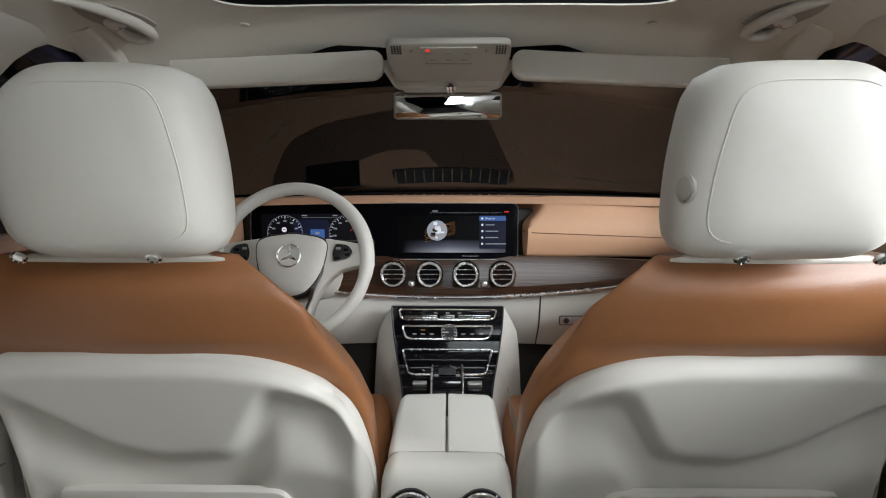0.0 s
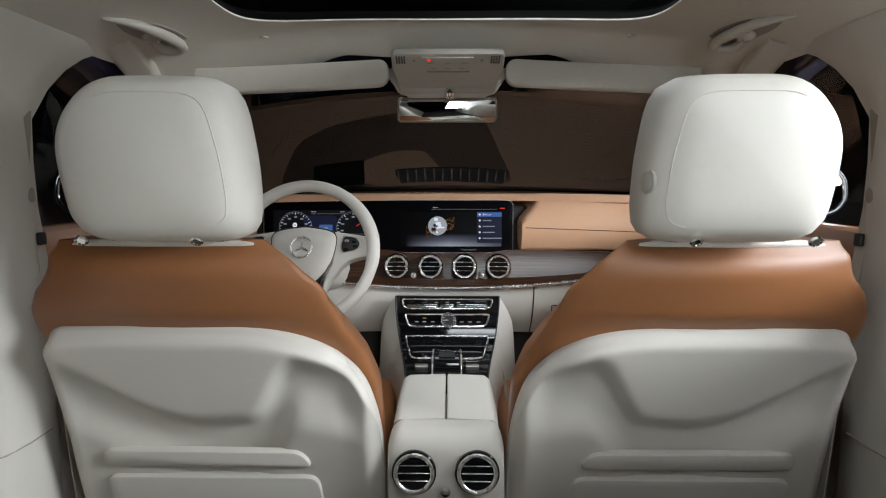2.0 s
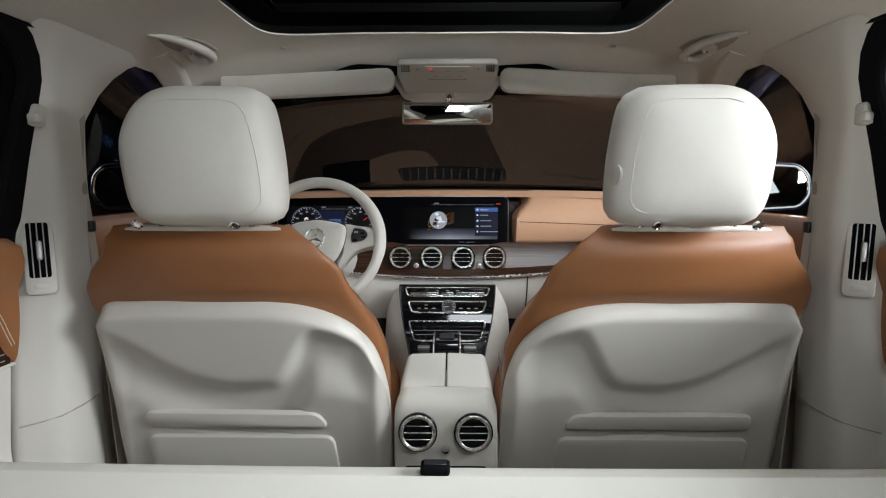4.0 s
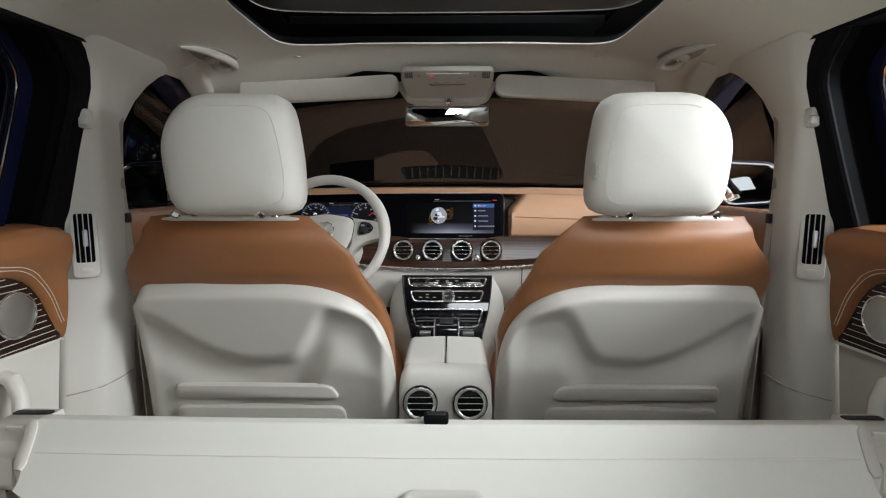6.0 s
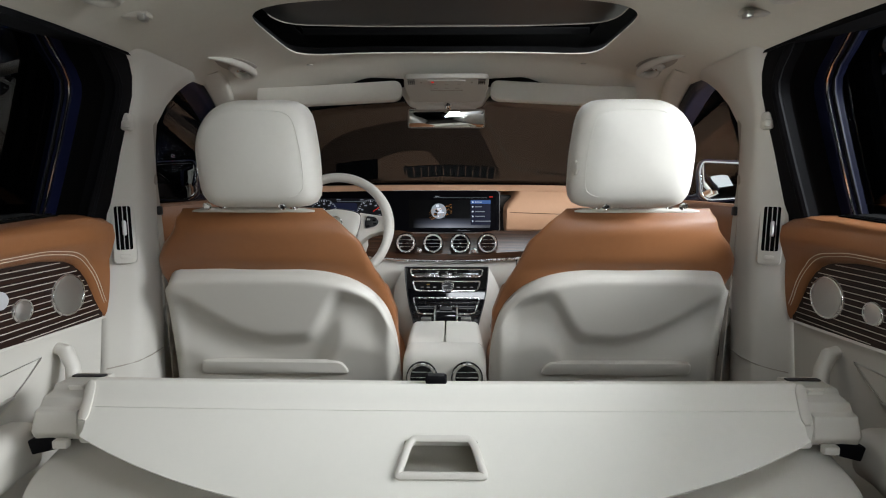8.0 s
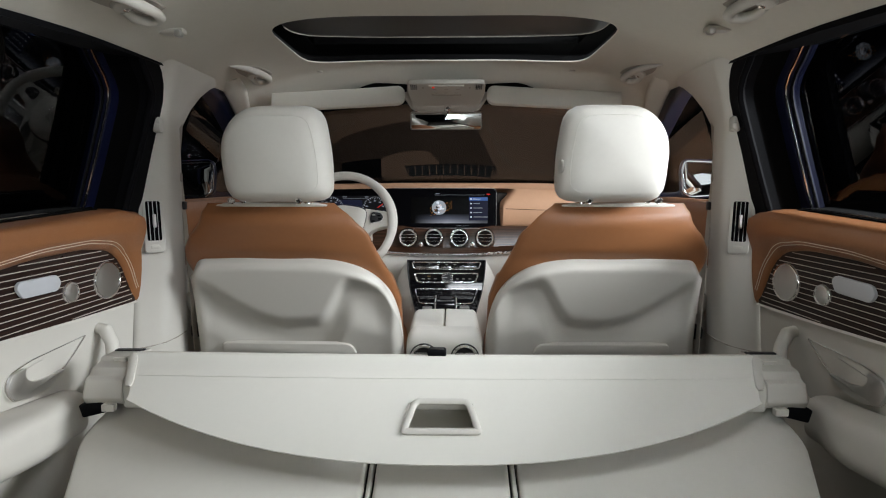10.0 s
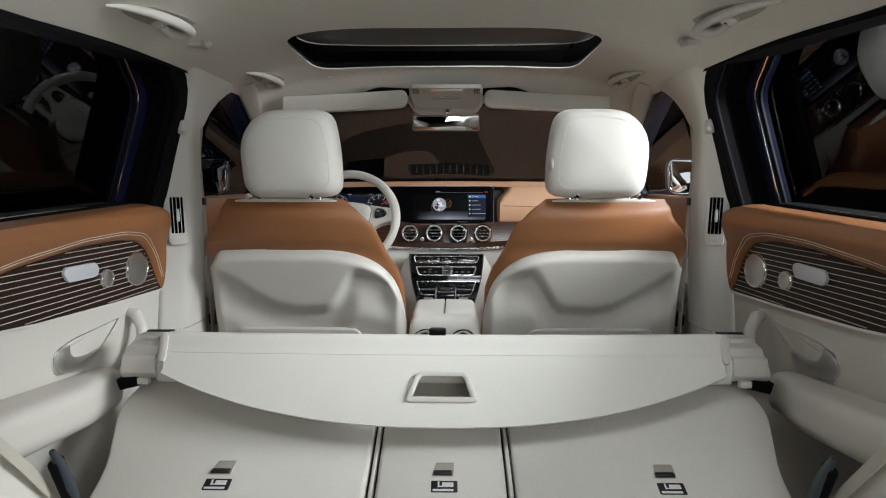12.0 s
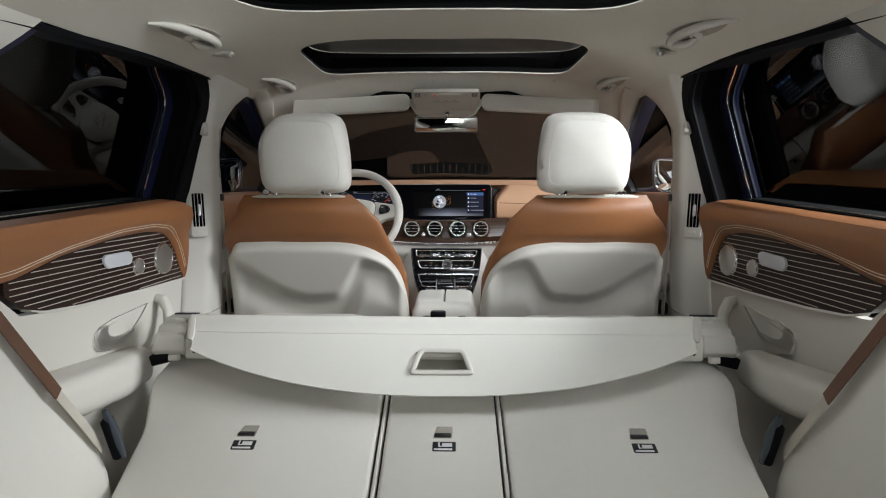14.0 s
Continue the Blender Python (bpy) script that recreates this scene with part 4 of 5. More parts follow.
def gradient_glow(nm):
    m = bpy.data.materials.new(nm)
    m.use_nodes = True
    N, L = m.node_tree.nodes, m.node_tree.links
    b = N["Principled BSDF"]
    b.inputs["Base Color"].default_value = (0.004, 0.004, 0.004, 1)
    b.inputs["Roughness"].default_value, b.inputs["Specular IOR Level"].default_value = 0.45, 0.04
    co, sx, r, rx, mx = N.new("ShaderNodeTexCoord"), N.new("ShaderNodeSeparateXYZ"), N.new("ShaderNodeValToRGB"), N.new("ShaderNodeValToRGB"), N.new("ShaderNodeMix")
    L.new(co.outputs["Generated"], sx.inputs[0])
    L.new(sx.outputs[2], r.inputs[0])
    L.new(sx.outputs[0], rx.inputs[0])
    e = r.color_ramp.elements
    e[0].position, e[0].color = 0.0, (0.30, 0.32, 0.37, 1)
    e[1].position, e[1].color = 0.36, (0.0003, 0.0004, 0.0008, 1)
    mid = e.new(0.17)
    mid.color = (0.085, 0.095, 0.13, 1)
    e = rx.color_ramp.elements
    e[0].position, e[0].color = 0.05, (0, 0, 0, 1)
    e[1].position, e[1].color = 0.48, (1, 1, 1, 1)
    far = e.new(0.95)
    far.color = (0.25, 0.25, 0.25, 1)
    mx.data_type, mx.blend_type = "RGBA", "MULTIPLY"
    mx.inputs[0].default_value = 1.0
    L.new(r.outputs[0], mx.inputs[6])
    L.new(rx.outputs[0], mx.inputs[7])
    L.new(mx.outputs[2], b.inputs["Emission Color"])
    b.inputs["Emission Strength"].default_value = 1.0
    return m


lit("map_display", 0.010, 0.790, 0.305, 0.104, gradient_glow("screen_horizon"), 0.003, 0.0062)
lit("cluster_display", -0.385, 0.795, 0.285, 0.104, DARKS, 0.003, 0.0062)
lit("trip_field", -0.385, 0.788, 0.10, 0.085, DIMBLUE, 0.01, 0.0064)


def words(nm, text, a, b, size, m):
    cu = bpy.data.curves.new(nm, "FONT")
    cu.body, cu.size = text, size
    cu.materials.append(m)
    ob = new(nm, cu)
    o = sp(a, b, 0.0078)
    ob.matrix_world = Matrix((SA, SB, SN)).transposed().to_4x4()
    ob.matrix_world.translation = o
    ob.parent = scr
    return ob


# globe
bm = B()
lathe(bm, sp(-0.030, 0.800, 0.0065), SN, [(0.0285, 0), (0.028, 0.0003), (0.005, 0.0004)], 40)
part("globe_glow", bm, glow("globe", (0.35, 0.40, 0.46), 0.8), scr)
rng = random.Random(5)
for k in range(9):
    a, r = rng.uniform(0, 6.28), rng.uniform(0.003, 0.021)
    lit("globe_land", -0.030 + r * math.cos(a), 0.800 + r * math.sin(a), rng.uniform(0.006, 0.016), rng.uniform(0.004, 0.012), WHITE if k % 3 else DARKS, 0.003, 0.0071)
for k in range(3):
    bm = B()
    tube(bm, [sp(-0.022 + 0.042 * math.cos(t), 0.797 + (0.012 + 0.008 * k) * math.sin(t + 0.6 * k), 0.0074) for t in [j * math.tau / 24 for j in range(24)]], 0.00022, 4, True)
    part("globe_orbit", bm, AMBER, scr)
# menu
lit("menu_back", 0.126, 0.796, 0.074, 0.094, DIMBLUE, 0.002, 0.0066)
lit("menu_selected", 0.126, 0.834, 0.074, 0.013, BLUE, 0.001, 0.0070)
for k, wd in enumerate((0.020, 0.026, 0.036, 0.036, 0.058)):
    b = 0.834 - 0.0178 * k
    if k:
        lit("menu_line", 0.106 + wd / 2, b, wd, 0.0032, GREY, 0.001, 0.0074)
    else:
        words("menu_words", "Browser", 0.106, b - 0.0024, 0.0078, WHITE)
    lit("menu_icon", 0.097, b, 0.006, 0.006, WHITE, 0.0025, 0.0074)
lit("status_line", -0.036, 0.855, 0.016, 0.003, GREY)
lit("status_line", 0.165, 0.853, 0.014, 0.003, RED)
lit("status_rule", 0.05, 0.850, 0.20, 0.0008, GREY)
words("footer_words", "Climate control off", 0.040, 0.7265, 0.0060, GREY)
# dials
for cx, red in ((-0.460, False), (-0.285, True)):
    for k in range(25):
        th = radians(225 - 270 * k / 24)
        big = k % 3 == 0
        bm = B()
        d = SA * math.cos(th) + SB * math.sin(th)
        tube(bm, [sp(cx, 0.792, 0.0072) + d * (0.0415 if big else 0.0445), sp(cx, 0.792, 0.0072) + d * 0.0480], 0.0009 if big else 0.0005, 4)
        part("dial_tick", bm, WHITE, scr)
        if big:
            q = sp(cx, 0.792) + d * 0.0345
            lit("dial_figure", q.x, 0.798 + (q - SO).dot(SB), 0.009, 0.0045, GREY)
    bm = B()
    tube(bm, [sp(cx + 0.0500 * math.cos(t), 0.792 + 0.0500 * math.sin(t), 0.0068) for t in [j * math.tau / 48 for j in range(48)]], 0.0006, 4, True)
    part("dial_ring", bm, GREY, scr)
    bm = B()
    th = radians(35 if red else 205)
    tube(bm, [sp(cx, 0.792, 0.0074) + (SA * math.cos(th) + SB * math.sin(th)) * r for r in (0.012, 0.040)], 0.0011, 4)
    part("needle", bm, RED, scr)
lit("sign_disc", -0.462, 0.802, 0.014, 0.014, WHITE, 0.0068, 0.0076)
lit("sign_red", -0.462, 0.802, 0.008, 0.003, RED, 0.001, 0.0080)
for a, b, wd in ((-0.405, 0.842, 0.016), (-0.318, 0.842, 0.014)):
    lit("status_line", a, b, wd, 0.003, GREY)
lit("status_rule", -0.363, 0.836, 0.098, 0.0008, GREY)
lit("trip_box", -0.368, 0.790, 0.040, 0.026, BLUE, 0.003, 0.0070)
lit("trip_line", -0.368, 0.792, 0.012, 0.006, GREY, 0.001, 0.0076)

# ---- centre stack and console ----
con = thing("centre_console", "cream centre console with piano-black stack and armrest", "centre console")
PROF = [(1.318, 0.602), (1.300, 0.564), (1.281, 0.524), (1.253, 0.490), (1.210, 0.470), (1.15, 0.457), (1.06, 0.445)]


def stack_pt(a, t, h=0.0):
    """A point on the slanted face: a across, t from the top (0) to the bottom (1), h out of the face."""
    k = t * (len(PROF) - 1)
    i = min(int(k), len(PROF) - 2)
    f = k - i
    y, z = PROF[i][0] + (PROF[i + 1][0] - PROF[i][0]) * f, PROF[i][1] + (PROF[i + 1][1] - PROF[i][1]) * f
    d = Vector((0, PROF[i + 1][0] - PROF[i][0], PROF[i + 1][1] - PROF[i][1])).normalized()
    n = Vector((0, d.z, -d.y)).normalized()
    return Vector((a, y, z)) + n * h


bm = B()
sheet(bm, lambda u, v: stack_pt((u - 0.5) * 2 * (0.150 - 0.052 * v ** 1.6), v, 0.0), 12, 24, (0, 0.03, -0.03))
part("stack_panel", bm, GLOSS, con, "piano-black control panel")
bm = B()
for sx in (-1, 1):
    tube(bm, [stack_pt(sx * (0.151 - 0.052 * (k / 20) ** 1.6), k / 20, 0.001) for k in range(21)], 0.0022, 6)
tube(bm, [stack_pt(-0.151 + 0.302 * k / 10, 0.0, 0.001) for k in range(11)], 0.0022, 6)
part("stack_edge", bm, BLACK, con)


def stack_strip(nm, pts_at, m, r, parent=con, closed=True):
    bm = B()
    tube(bm, [stack_pt(a, t, h) for a, t, h in pts_at], r, 6, closed)
    return part(nm, bm, m, parent)


def stack_box(nm, a, t, w, h, m, lift=0.002, thick=0.004, parent=con, r=0.003):
    p, q = stack_pt(a, t), stack_pt(a, min(1, t + 0.02))
    eb = (p - q).normalized()
    bm = B()
    plate(bm, rrect(w, h, min(r, w / 2.1, h / 2.1), 3), stack_pt(a, t, lift), (1, 0, 0), eb, thick, min(0.001, thick / 3), 0.002)
    return part(nm, bm, m, parent)


def outline(w0, w1, t0, t1, h=0.003):
    """A soft-cornered frame on the slanted face, w0 wide at its top and w1 at its foot."""
    k = 0.33
    pl = rounded([(-w0, t0 * k), (w0, t0 * k), (w1 + 0.003, t1 * k - 0.006), (w1 - 0.012, t1 * k), (-w1 + 0.012, t1 * k), (-w1 - 0.003, t1 * k - 0.006)], 0.009, 5)
    return [(a, b / k, h) for a, b in pl]


stack_strip("button_frame", outline(0.132, 0.122, 0.035, 0.145), BRIGHT, 0.0026)
for a, w in ((-0.072, 0.090), (0.0, 0.040), (0.072, 0.090)):
    stack_box("key", a, 0.118, w, 0.011, KEYMETAL, 0.0015, 0.006, r=0.004)
    stack_box("key_edge", a, 0.127, w * 0.92, 0.0022, BRIGHT, 0.0030, 0.006, r=0.001)
for a, w in ((-0.085, 0.060), (0.085, 0.060)):
    stack_box("key_row", a, 0.072, w, 0.010, GLOSS, 0.001, 0.004)
for k in range(3):
    stack_box("key_mark", -0.032 + 0.032 * k, 0.072, 0.010, 0.003, GREYMARK, 0.001, 0.0012)
stack_strip("climate_frame", outline(0.122, 0.108, 0.21, 0.345), BRIGHT, 0.0026)
for k, a in enumerate((-0.088, -0.066, -0.042, 0.042, 0.066, 0.090)):
    stack_box("key_mark", a, 0.29, 0.011, 0.003, GREYMARK, 0.001, 0.0012)
stack_box("key_mark", -0.066, 0.25, 0.012, 0.002, mat("amber_print", (0.5, 0.3, 0.05), 0.5), 0.001, 0.0012)
# clock
cc, cn = stack_pt(0.004, 0.275), (stack_pt(0, 0.275, 1) - stack_pt(0, 0.275))
bm = B()
lathe(bm, cc, cn, [(0.0225, -0.002), (0.0225, 0.008), (0.021, 0.010), (0.0195, 0.010), (0.019, 0.006)], 36)
clk = part("clock", bm, BRIGHT, con, "analogue clock with chrome ring")
bm = B()
lathe(bm, cc, cn, [(0.0195, 0.0), (0.0195, 0.0065), (0.004, 0.0066)], 32)
part("clock_dial", bm, BLACK, clk)
ea = Vector((1, 0, 0))
eb = cn.normalized().cross(ea)
for k in range(12):
    d = ea * math.cos(k * math.tau / 12) + eb * math.sin(k * math.tau / 12)
    bm = B()
    tube(bm, [cc + cn.normalized() * 0.0072 + d * 0.0135, cc + cn.normalized() * 0.0072 + d * 0.0175], 0.0008 if k % 3 else 0.0014, 4)
    part("clock_mark", bm, PALE, clk)
for ang, ln in ((184, 0.013), (174, 0.009)):
    d = ea * math.cos(radians(ang)) + eb * math.sin(radians(ang))
    bm = B()
    tube(bm, [cc + cn.normalized() * 0.0078, cc + cn.normalized() * 0.0078 + d * ln], 0.0007, 4)
    part("clock_hand", bm, PALE, clk)
# storage lid, touchpad controller and switches
stack_strip("storage_frame", outline(0.118, 0.094, 0.455, 0.76), BRIGHT, 0.0026)
bm = B()
sheet(bm, lambda u, v: stack_pt((u - 0.5) * 2 * (0.112 - 0.022 * v), 0.475 + 0.26 * v, 0.002 + 0.004 * math.sin(math.pi * v)), 8, 8)
part("storage_lid", bm, GLOSS, con, "glossy black storage lid")
HOOD = [(1.058, 0.446), (1.056, 0.470), (1.064, 0.488), (1.082, 0.499), (1.110, 0.505), (1.140, 0.503), (1.165, 0.494), (1.180, 0.476), (1.184, 0.452)]
bm = B()
loft(bm, [[(a, 1.12 + (y - 1.12) * k, 0.45 + (z - 0.45) * k) for y, z in HOOD] for a, k in ((-0.034, 0.94), (-0.030, 1.0), (0.030, 1.0), (0.034, 0.94))])
tp = part("touchpad", bm, GLOSS, con, "hooded touchpad controller")
bm = B()
rbox(bm, (0.0, 1.100, 0.5045), (0.040, 0.030, 0.002), 0.0008, Matrix.Rotation(radians(6), 3, "X"), 1)
part("touchpad_key", bm, BLACK, tp)
for sx in (-1, 1):
    bm = B()
    tube(bm, [(sx * 0.0355, y, z) for y, z in HOOD], 0.0023, 8)
    part("touchpad_rail", bm, BRIGHT, tp)
    stack_box("rocker", sx * 0.066, 0.86, 0.034, 0.018, SATIN, 0.002, 0.006)
    stack_box("rocker", sx * 0.070, 0.95, 0.040, 0.014, GLOSS, 0.002, 0.004)
    stack_strip("rocker_rim", [(sx * (0.045 + 0.055 * k / 6), 0.985 - 0.02 * (k / 6), 0.003) for k in range(7)], BRIGHT, 0.0017, closed=False)
# cream flanks
for sx in (-1, 1):
    bm = B()

    def flank(u, v):
        t = u
        e = stack_pt(sx * (0.152 - 0.052 * min(1, t) ** 1.6), min(1, t), 0.0)
        out = (0.030 * smooth(0, 0.3, v) + 0.035 * v) * (1 - 0.70 * u)
        return (e.x + sx * out, e.y - 0.004 * math.sin(math.pi * v), e.z - (e.z - 0.12) * v ** 1.4)
    sheet(bm, flank, 24, 12, (-sx * 0.015, 0.005, 0))
    part("flank", bm, SHELL, con)


def con_ring(y, w, zt, crown):
    pl = rounded([(-w - 0.012, 0.09), (w + 0.012, 0.09), (w + 0.004, zt - 0.03), (w - 0.012, zt), (0, zt + crown), (-w + 0.012, zt), (-w - 0.004, zt - 0.03)], 0.016, 4)
    return [(a, y, b) for a, b in pl]


bm = B()
loft(bm, [con_ring(0.985, 0.112, 0.452, 0), con_ring(0.90, 0.105, 0.466, 0), con_ring(0.76, 0.101, 0.466, 0), con_ring(0.728, 0.101, 0.466, 0)])
part("body", bm, SHELL, con)
bm = B()
rings = []
for y, zt, w in ((0.764, 0.500, 0.103), (0.758, 0.5045, 0.104), (0.745, 0.503, 0.1045), (0.733, 0.498, 0.1045), (0.724, 0.490, 0.104), (0.718, 0.478, 0.103), (0.715, 0.462, 0.1015)):
    rings.append([(a, y, b) for a, b in rounded([(-w, 0.16), (w, 0.16), (w, zt - 0.028), (w - 0.016, zt), (-w + 0.016, zt), (-w, zt - 0.028)], 0.02, 5)])
loft(bm, rings)
part("rear_face", bm, SHELL, con, "cream rear face of the console")
for sx in (-1, 1):
    bm = B()
    rings = []
    for y, zt, w in ((1.062, 0.450, 0.100), (1.045, 0.474, 0.101), (1.00, 0.490, 0.101), (0.90, 0.503, 0.099), (0.82, 0.507, 0.098), (0.780, 0.506, 0.098), (0.766, 0.501, 0.098)):
        pl = rounded([(0.0018, zt - 0.05), (w, zt - 0.05), (w, zt - 0.012), (w * 0.9, zt - 0.001), (0.004, zt + 0.002), (0.0018, zt - 0.002)], 0.006, 4)
        rings.append([(sx * a, y, b) for a, b in pl])
    loft(bm, rings)
    part("armrest_lid", bm, CREAM, con, "cream leather armrest lid")
for sx in (-1, 1):
    round_vent(con, (sx * 0.0555, 0.708, 0.431), (0, -1, 0.12), 0.036)
bm = B()
lathe(bm, (0.0, 0.713, 0.398), (0, -1, 0.1), [(0.004, 0), (0.006, 0.005), (0.009, 0.01), (0.008, 0.016), (0.003, 0.018)], 20)
part("vent_knob", bm, CHROME, con)
bm = B()
plate(bm, rrect(0.168, 0.10, 0.008), (0, 0.717, 0.305), (1, 0, 0), (0, 0, 1), 0.004, 0.001)
rc = part("rear_controls", bm, GLOSS, con, "black rear climate panel")
for k in range(3):
    bm = B()
    plate(bm, rrect(0.046, 0.012, 0.003), (-0.052 + 0.052 * k, 0.714, 0.340), (1, 0, 0), (0, 0, 1), 0.005, 0.001)
    part("key", bm, SATIN if k != 1 else BLACK, rc)
# netting pocket beside the passenger footwell
net = thing("net_pocket", "dark mesh storage net beside the console", "storage net")
for k in range(7):
    for d in (-1, 1):
        bm = B()
        tube(bm, [(0.150 + 0.004 * math.sin(3 * t), 0.98 + 0.03 * k + d * 0.05 * (t - 0.5), 0.30 + 0.13 * t) for t in [j / 5 for j in range(6)]], 0.0009, 4)
        part("cord", bm, TAUPE, net)

# ---- steering wheel ----
whl = thing("steering_wheel", "cream leather steering wheel with silver spokes and badge", "steering wheel")
WC = Vector((-0.352, 1.105, 0.764))
WN = Vector((0.0, -0.93, 0.36)).normalized()
WA = Vector((1, 0, 0))
WB = WN.cross(WA).normalized()
wp = lambda a, b, h=0.0: WC + WA * a + WB * b + WN * h
bm = B()
n, rings = 72, []
for k in range(n + 1):
    th = k * math.tau / n
    fat = 1 + 0.16 * max(0, math.cos(th * 2 - math.pi * 0.15)) * (math.sin(th) > -0.2)
    c = wp(0.171 * math.cos(th), 0.171 * math.sin(th))
    rd = (WA * math.cos(th) + WB * math.sin(th))
    rings.append([c + rd * 0.0145 * fat * math.cos(p) + WN * 0.0165 * fat * math.sin(p) for p in [j * math.tau / 14 for j in range(14)]])
loft(bm, rings, caps=False)
part("rim", bm, CREAM, whl)
hub_half = [(0.0, 0.062), (0.055, 0.054), (0.074, 0.046), (0.081, 0.034), (0.078, 0.002), (0.070, -0.026), (0.056, -0.052), (0.034, -0.076), (0.0, -0.084)]
hub = rounded(hub_half + [(-a, b) for a, b in hub_half[-2:0:-1]], 0.014, 4)
bm = B()
plate(bm, inset(hub, -0.0035), wp(0, 0, -0.034), WA, WB, 0.040, 0.002)
part("hub_gap", bm, BLACK, whl, "dark joint round the hub")
bm = B()
loft(bm, [[wp(a * k, -0.004 + (b + 0.004) * k, h) for a, b in hub] for k, h in ((1, -0.03), (1, 0.004), (0.97, 0.011), (0.86, 0.017), (0.66, 0.0205), (0.35, 0.022), (0.05, 0.0222))])
part("hub", bm, CREAM, whl, sharp=60)
for sx in (-1, 1):
    arm = [(0.070, 0.052), (0.150, 0.040), (0.170, 0.034), (0.170, -0.014), (0.148, -0.014), (0.1125, -0.023), (0.094, -0.037), (0.074, -0.064), (0.056, -0.100), (0.044, -0.168), (0.018, -0.170), (0.030, -0.110), (0.050, -0.070), (0.068, -0.030)]
    bm = B()
    plate(bm, rounded([(sx * a, b) for a, b in arm], 0.010, 4), wp(0, 0, -0.026), WA, WB, 0.032, 0.007)
    spk = part("spoke", bm, SHELL, whl)
    pad = rounded([(sx * a, b) for a, b in ((0.100, 0.038), (0.128, 0.034), (0.140, 0.019), (0.131, 0.004), (0.096, -0.004), (0.093, 0.016))], 0.007, 3)
    bm = B()
    plate(bm, pad, wp(0, 0, 0.005), WA, WB, 0.004, 0.0015)
    part("switch_pad", bm, BLACK, spk, "black switch pad")
    bm = B()
    band(bm, inset(pad, -0.0015), 0.0018, wp(0, 0, 0.0055), WA, WB, 0.0035)
    part("switch_rim", bm, SATIN, spk)
    for a, b in ((0.106, 0.026), (0.124, 0.023), (0.127, 0.012), (0.105, 0.004)):
        bm = B()
        plate(bm, rrect(0.011, 0.006, 0.002), wp(sx * a, b, 0.0085), WA, WB, 0.002, 0.0008)
        part("switch", bm, GREYMARK if a == 0.106 else RUBBER, spk)
bm = B()
tube(bm, [wp(0.0255 * math.cos(t), 0.006 + 0.0255 * math.sin(t), 0.0245) for t in [k * math.tau / 40 for k in range(40)]], 0.0020, 8, True)
badge = part("badge_ring", bm, BRIGHT, whl, "plain round chrome badge with three bars")
for ang in (90, 210, 330):
    d = WA * math.cos(radians(ang)) + WB * math.sin(radians(ang))
    e = WN.cross(d)
    c0 = wp(0, 0.006, 0.0228)
    bm = B()
    bm_tip, bm_l, bm_r = c0 + d * 0.025, c0 + e * 0.0052 - d * 0.002, c0 - e * 0.0052 - d * 0.002
    top = bm.verts.new(c0 + WN * 0.004)
    v3 = [bm.verts.new(p) for p in (bm_l, bm_tip, bm_r)]
    for q0, q1 in ((0, 1), (1, 2), (2, 0)):
        bm.faces.new((v3[q0], v3[q1], top))
    part("badge_bar", bm, BRIGHT, badge)
bm = B()
lathe(bm, wp(0, 0.006, 0.018), WN, [(0.0265, 0), (0.0265, 0.0035), (0.005, 0.0040)], 32)
part("badge_disc", bm, SHELL, badge)
bm = B()
tube(bm, [wp(0, -0.02, -0.02), WC + Vector((0, 0.14, -0.06)), WC + Vector((0, 0.30, -0.10))], [0.05, 0.055, 0.07], 16)
part("column", bm, SHELL, whl, "cream steering column shroud")
for sx, bz in ((1, 0.03), (1, -0.02), (-1, 0.02)):
    bm = B()
    p0 = WC + Vector((sx * 0.04, 0.09, bz))
    tube(bm, [p0, p0 + Vector((sx * 0.09, -0.015, 0.0)), p0 + Vector((sx * 0.135, -0.02, 0.0))], [0.006, 0.007, 0.009], 10)
    part("stalk", bm, BLACK if bz > 0 else SATIN, whl)

# ---- roof fittings ----
ovh = thing("overhead_console", "cream overhead console with switches and red lamp", "overhead console")
OA, OB = Vector((1, 0, 0)), Vector((0, -0.84, 0.54)).normalized()
ON = OA.cross(OB)
op = lambda a, b, h=0.0: Vector((0.002, 1.028, 1.176)) + OA * a + OB * b + ON * h
bm = B()
op_poly = rounded([(-0.120, 0.050), (0.120, 0.050), (0.121, 0.01), (0.112, -0.036), (0.10, -0.052), (-0.10, -0.052), (-0.112, -0.036), (-0.121, 0.01)][::-1], 0.014, 4)
plate(bm, op_poly, op(0, 0, -0.012), OA, OB, 0.016, 0.006)
part("body", bm, SHADED_OVERHEAD, ovh)
bm = B()
plate(bm, rounded([(-0.056, 0.040), (0.056, 0.040), (0.044, 0.002), (-0.044, 0.002)][::-1], 0.006), op(0, 0.004, 0.0055), OA, OB, 0.003, 0.001)
pn = part("switch_panel", bm, SHADED_OVERHEAD, ovh)
bm = B()
tube(bm, [op(-0.046, 0.004, 0.0075), op(0.046, 0.004, 0.0075)], 0.0018, 6)
part("panel_edge", bm, TAUPE, pn)
for a, b in ((-0.036, 0.030), (0.0, 0.030), (0.036, 0.030), (-0.03, 0.014), (0.0, 0.014), (0.03, 0.014)):
    bm = B()
    plate(bm, rrect(0.012, 0.003, 0.001), op(a, b, 0.008), OA, OB, 0.0008, 0.0003)
    part("switch_mark", bm, TAUPE, pn)
bm = B()
plate(bm, rrect(0.008, 0.005, 0.002), op(-0.040, 0.038, 0.008), OA, OB, 0.002, 0.0005)
part("warning_lamp", bm, glow("red_lamp", (1.0, 0.05, 0.03), 0.9), pn, "lit red indicator lamp")
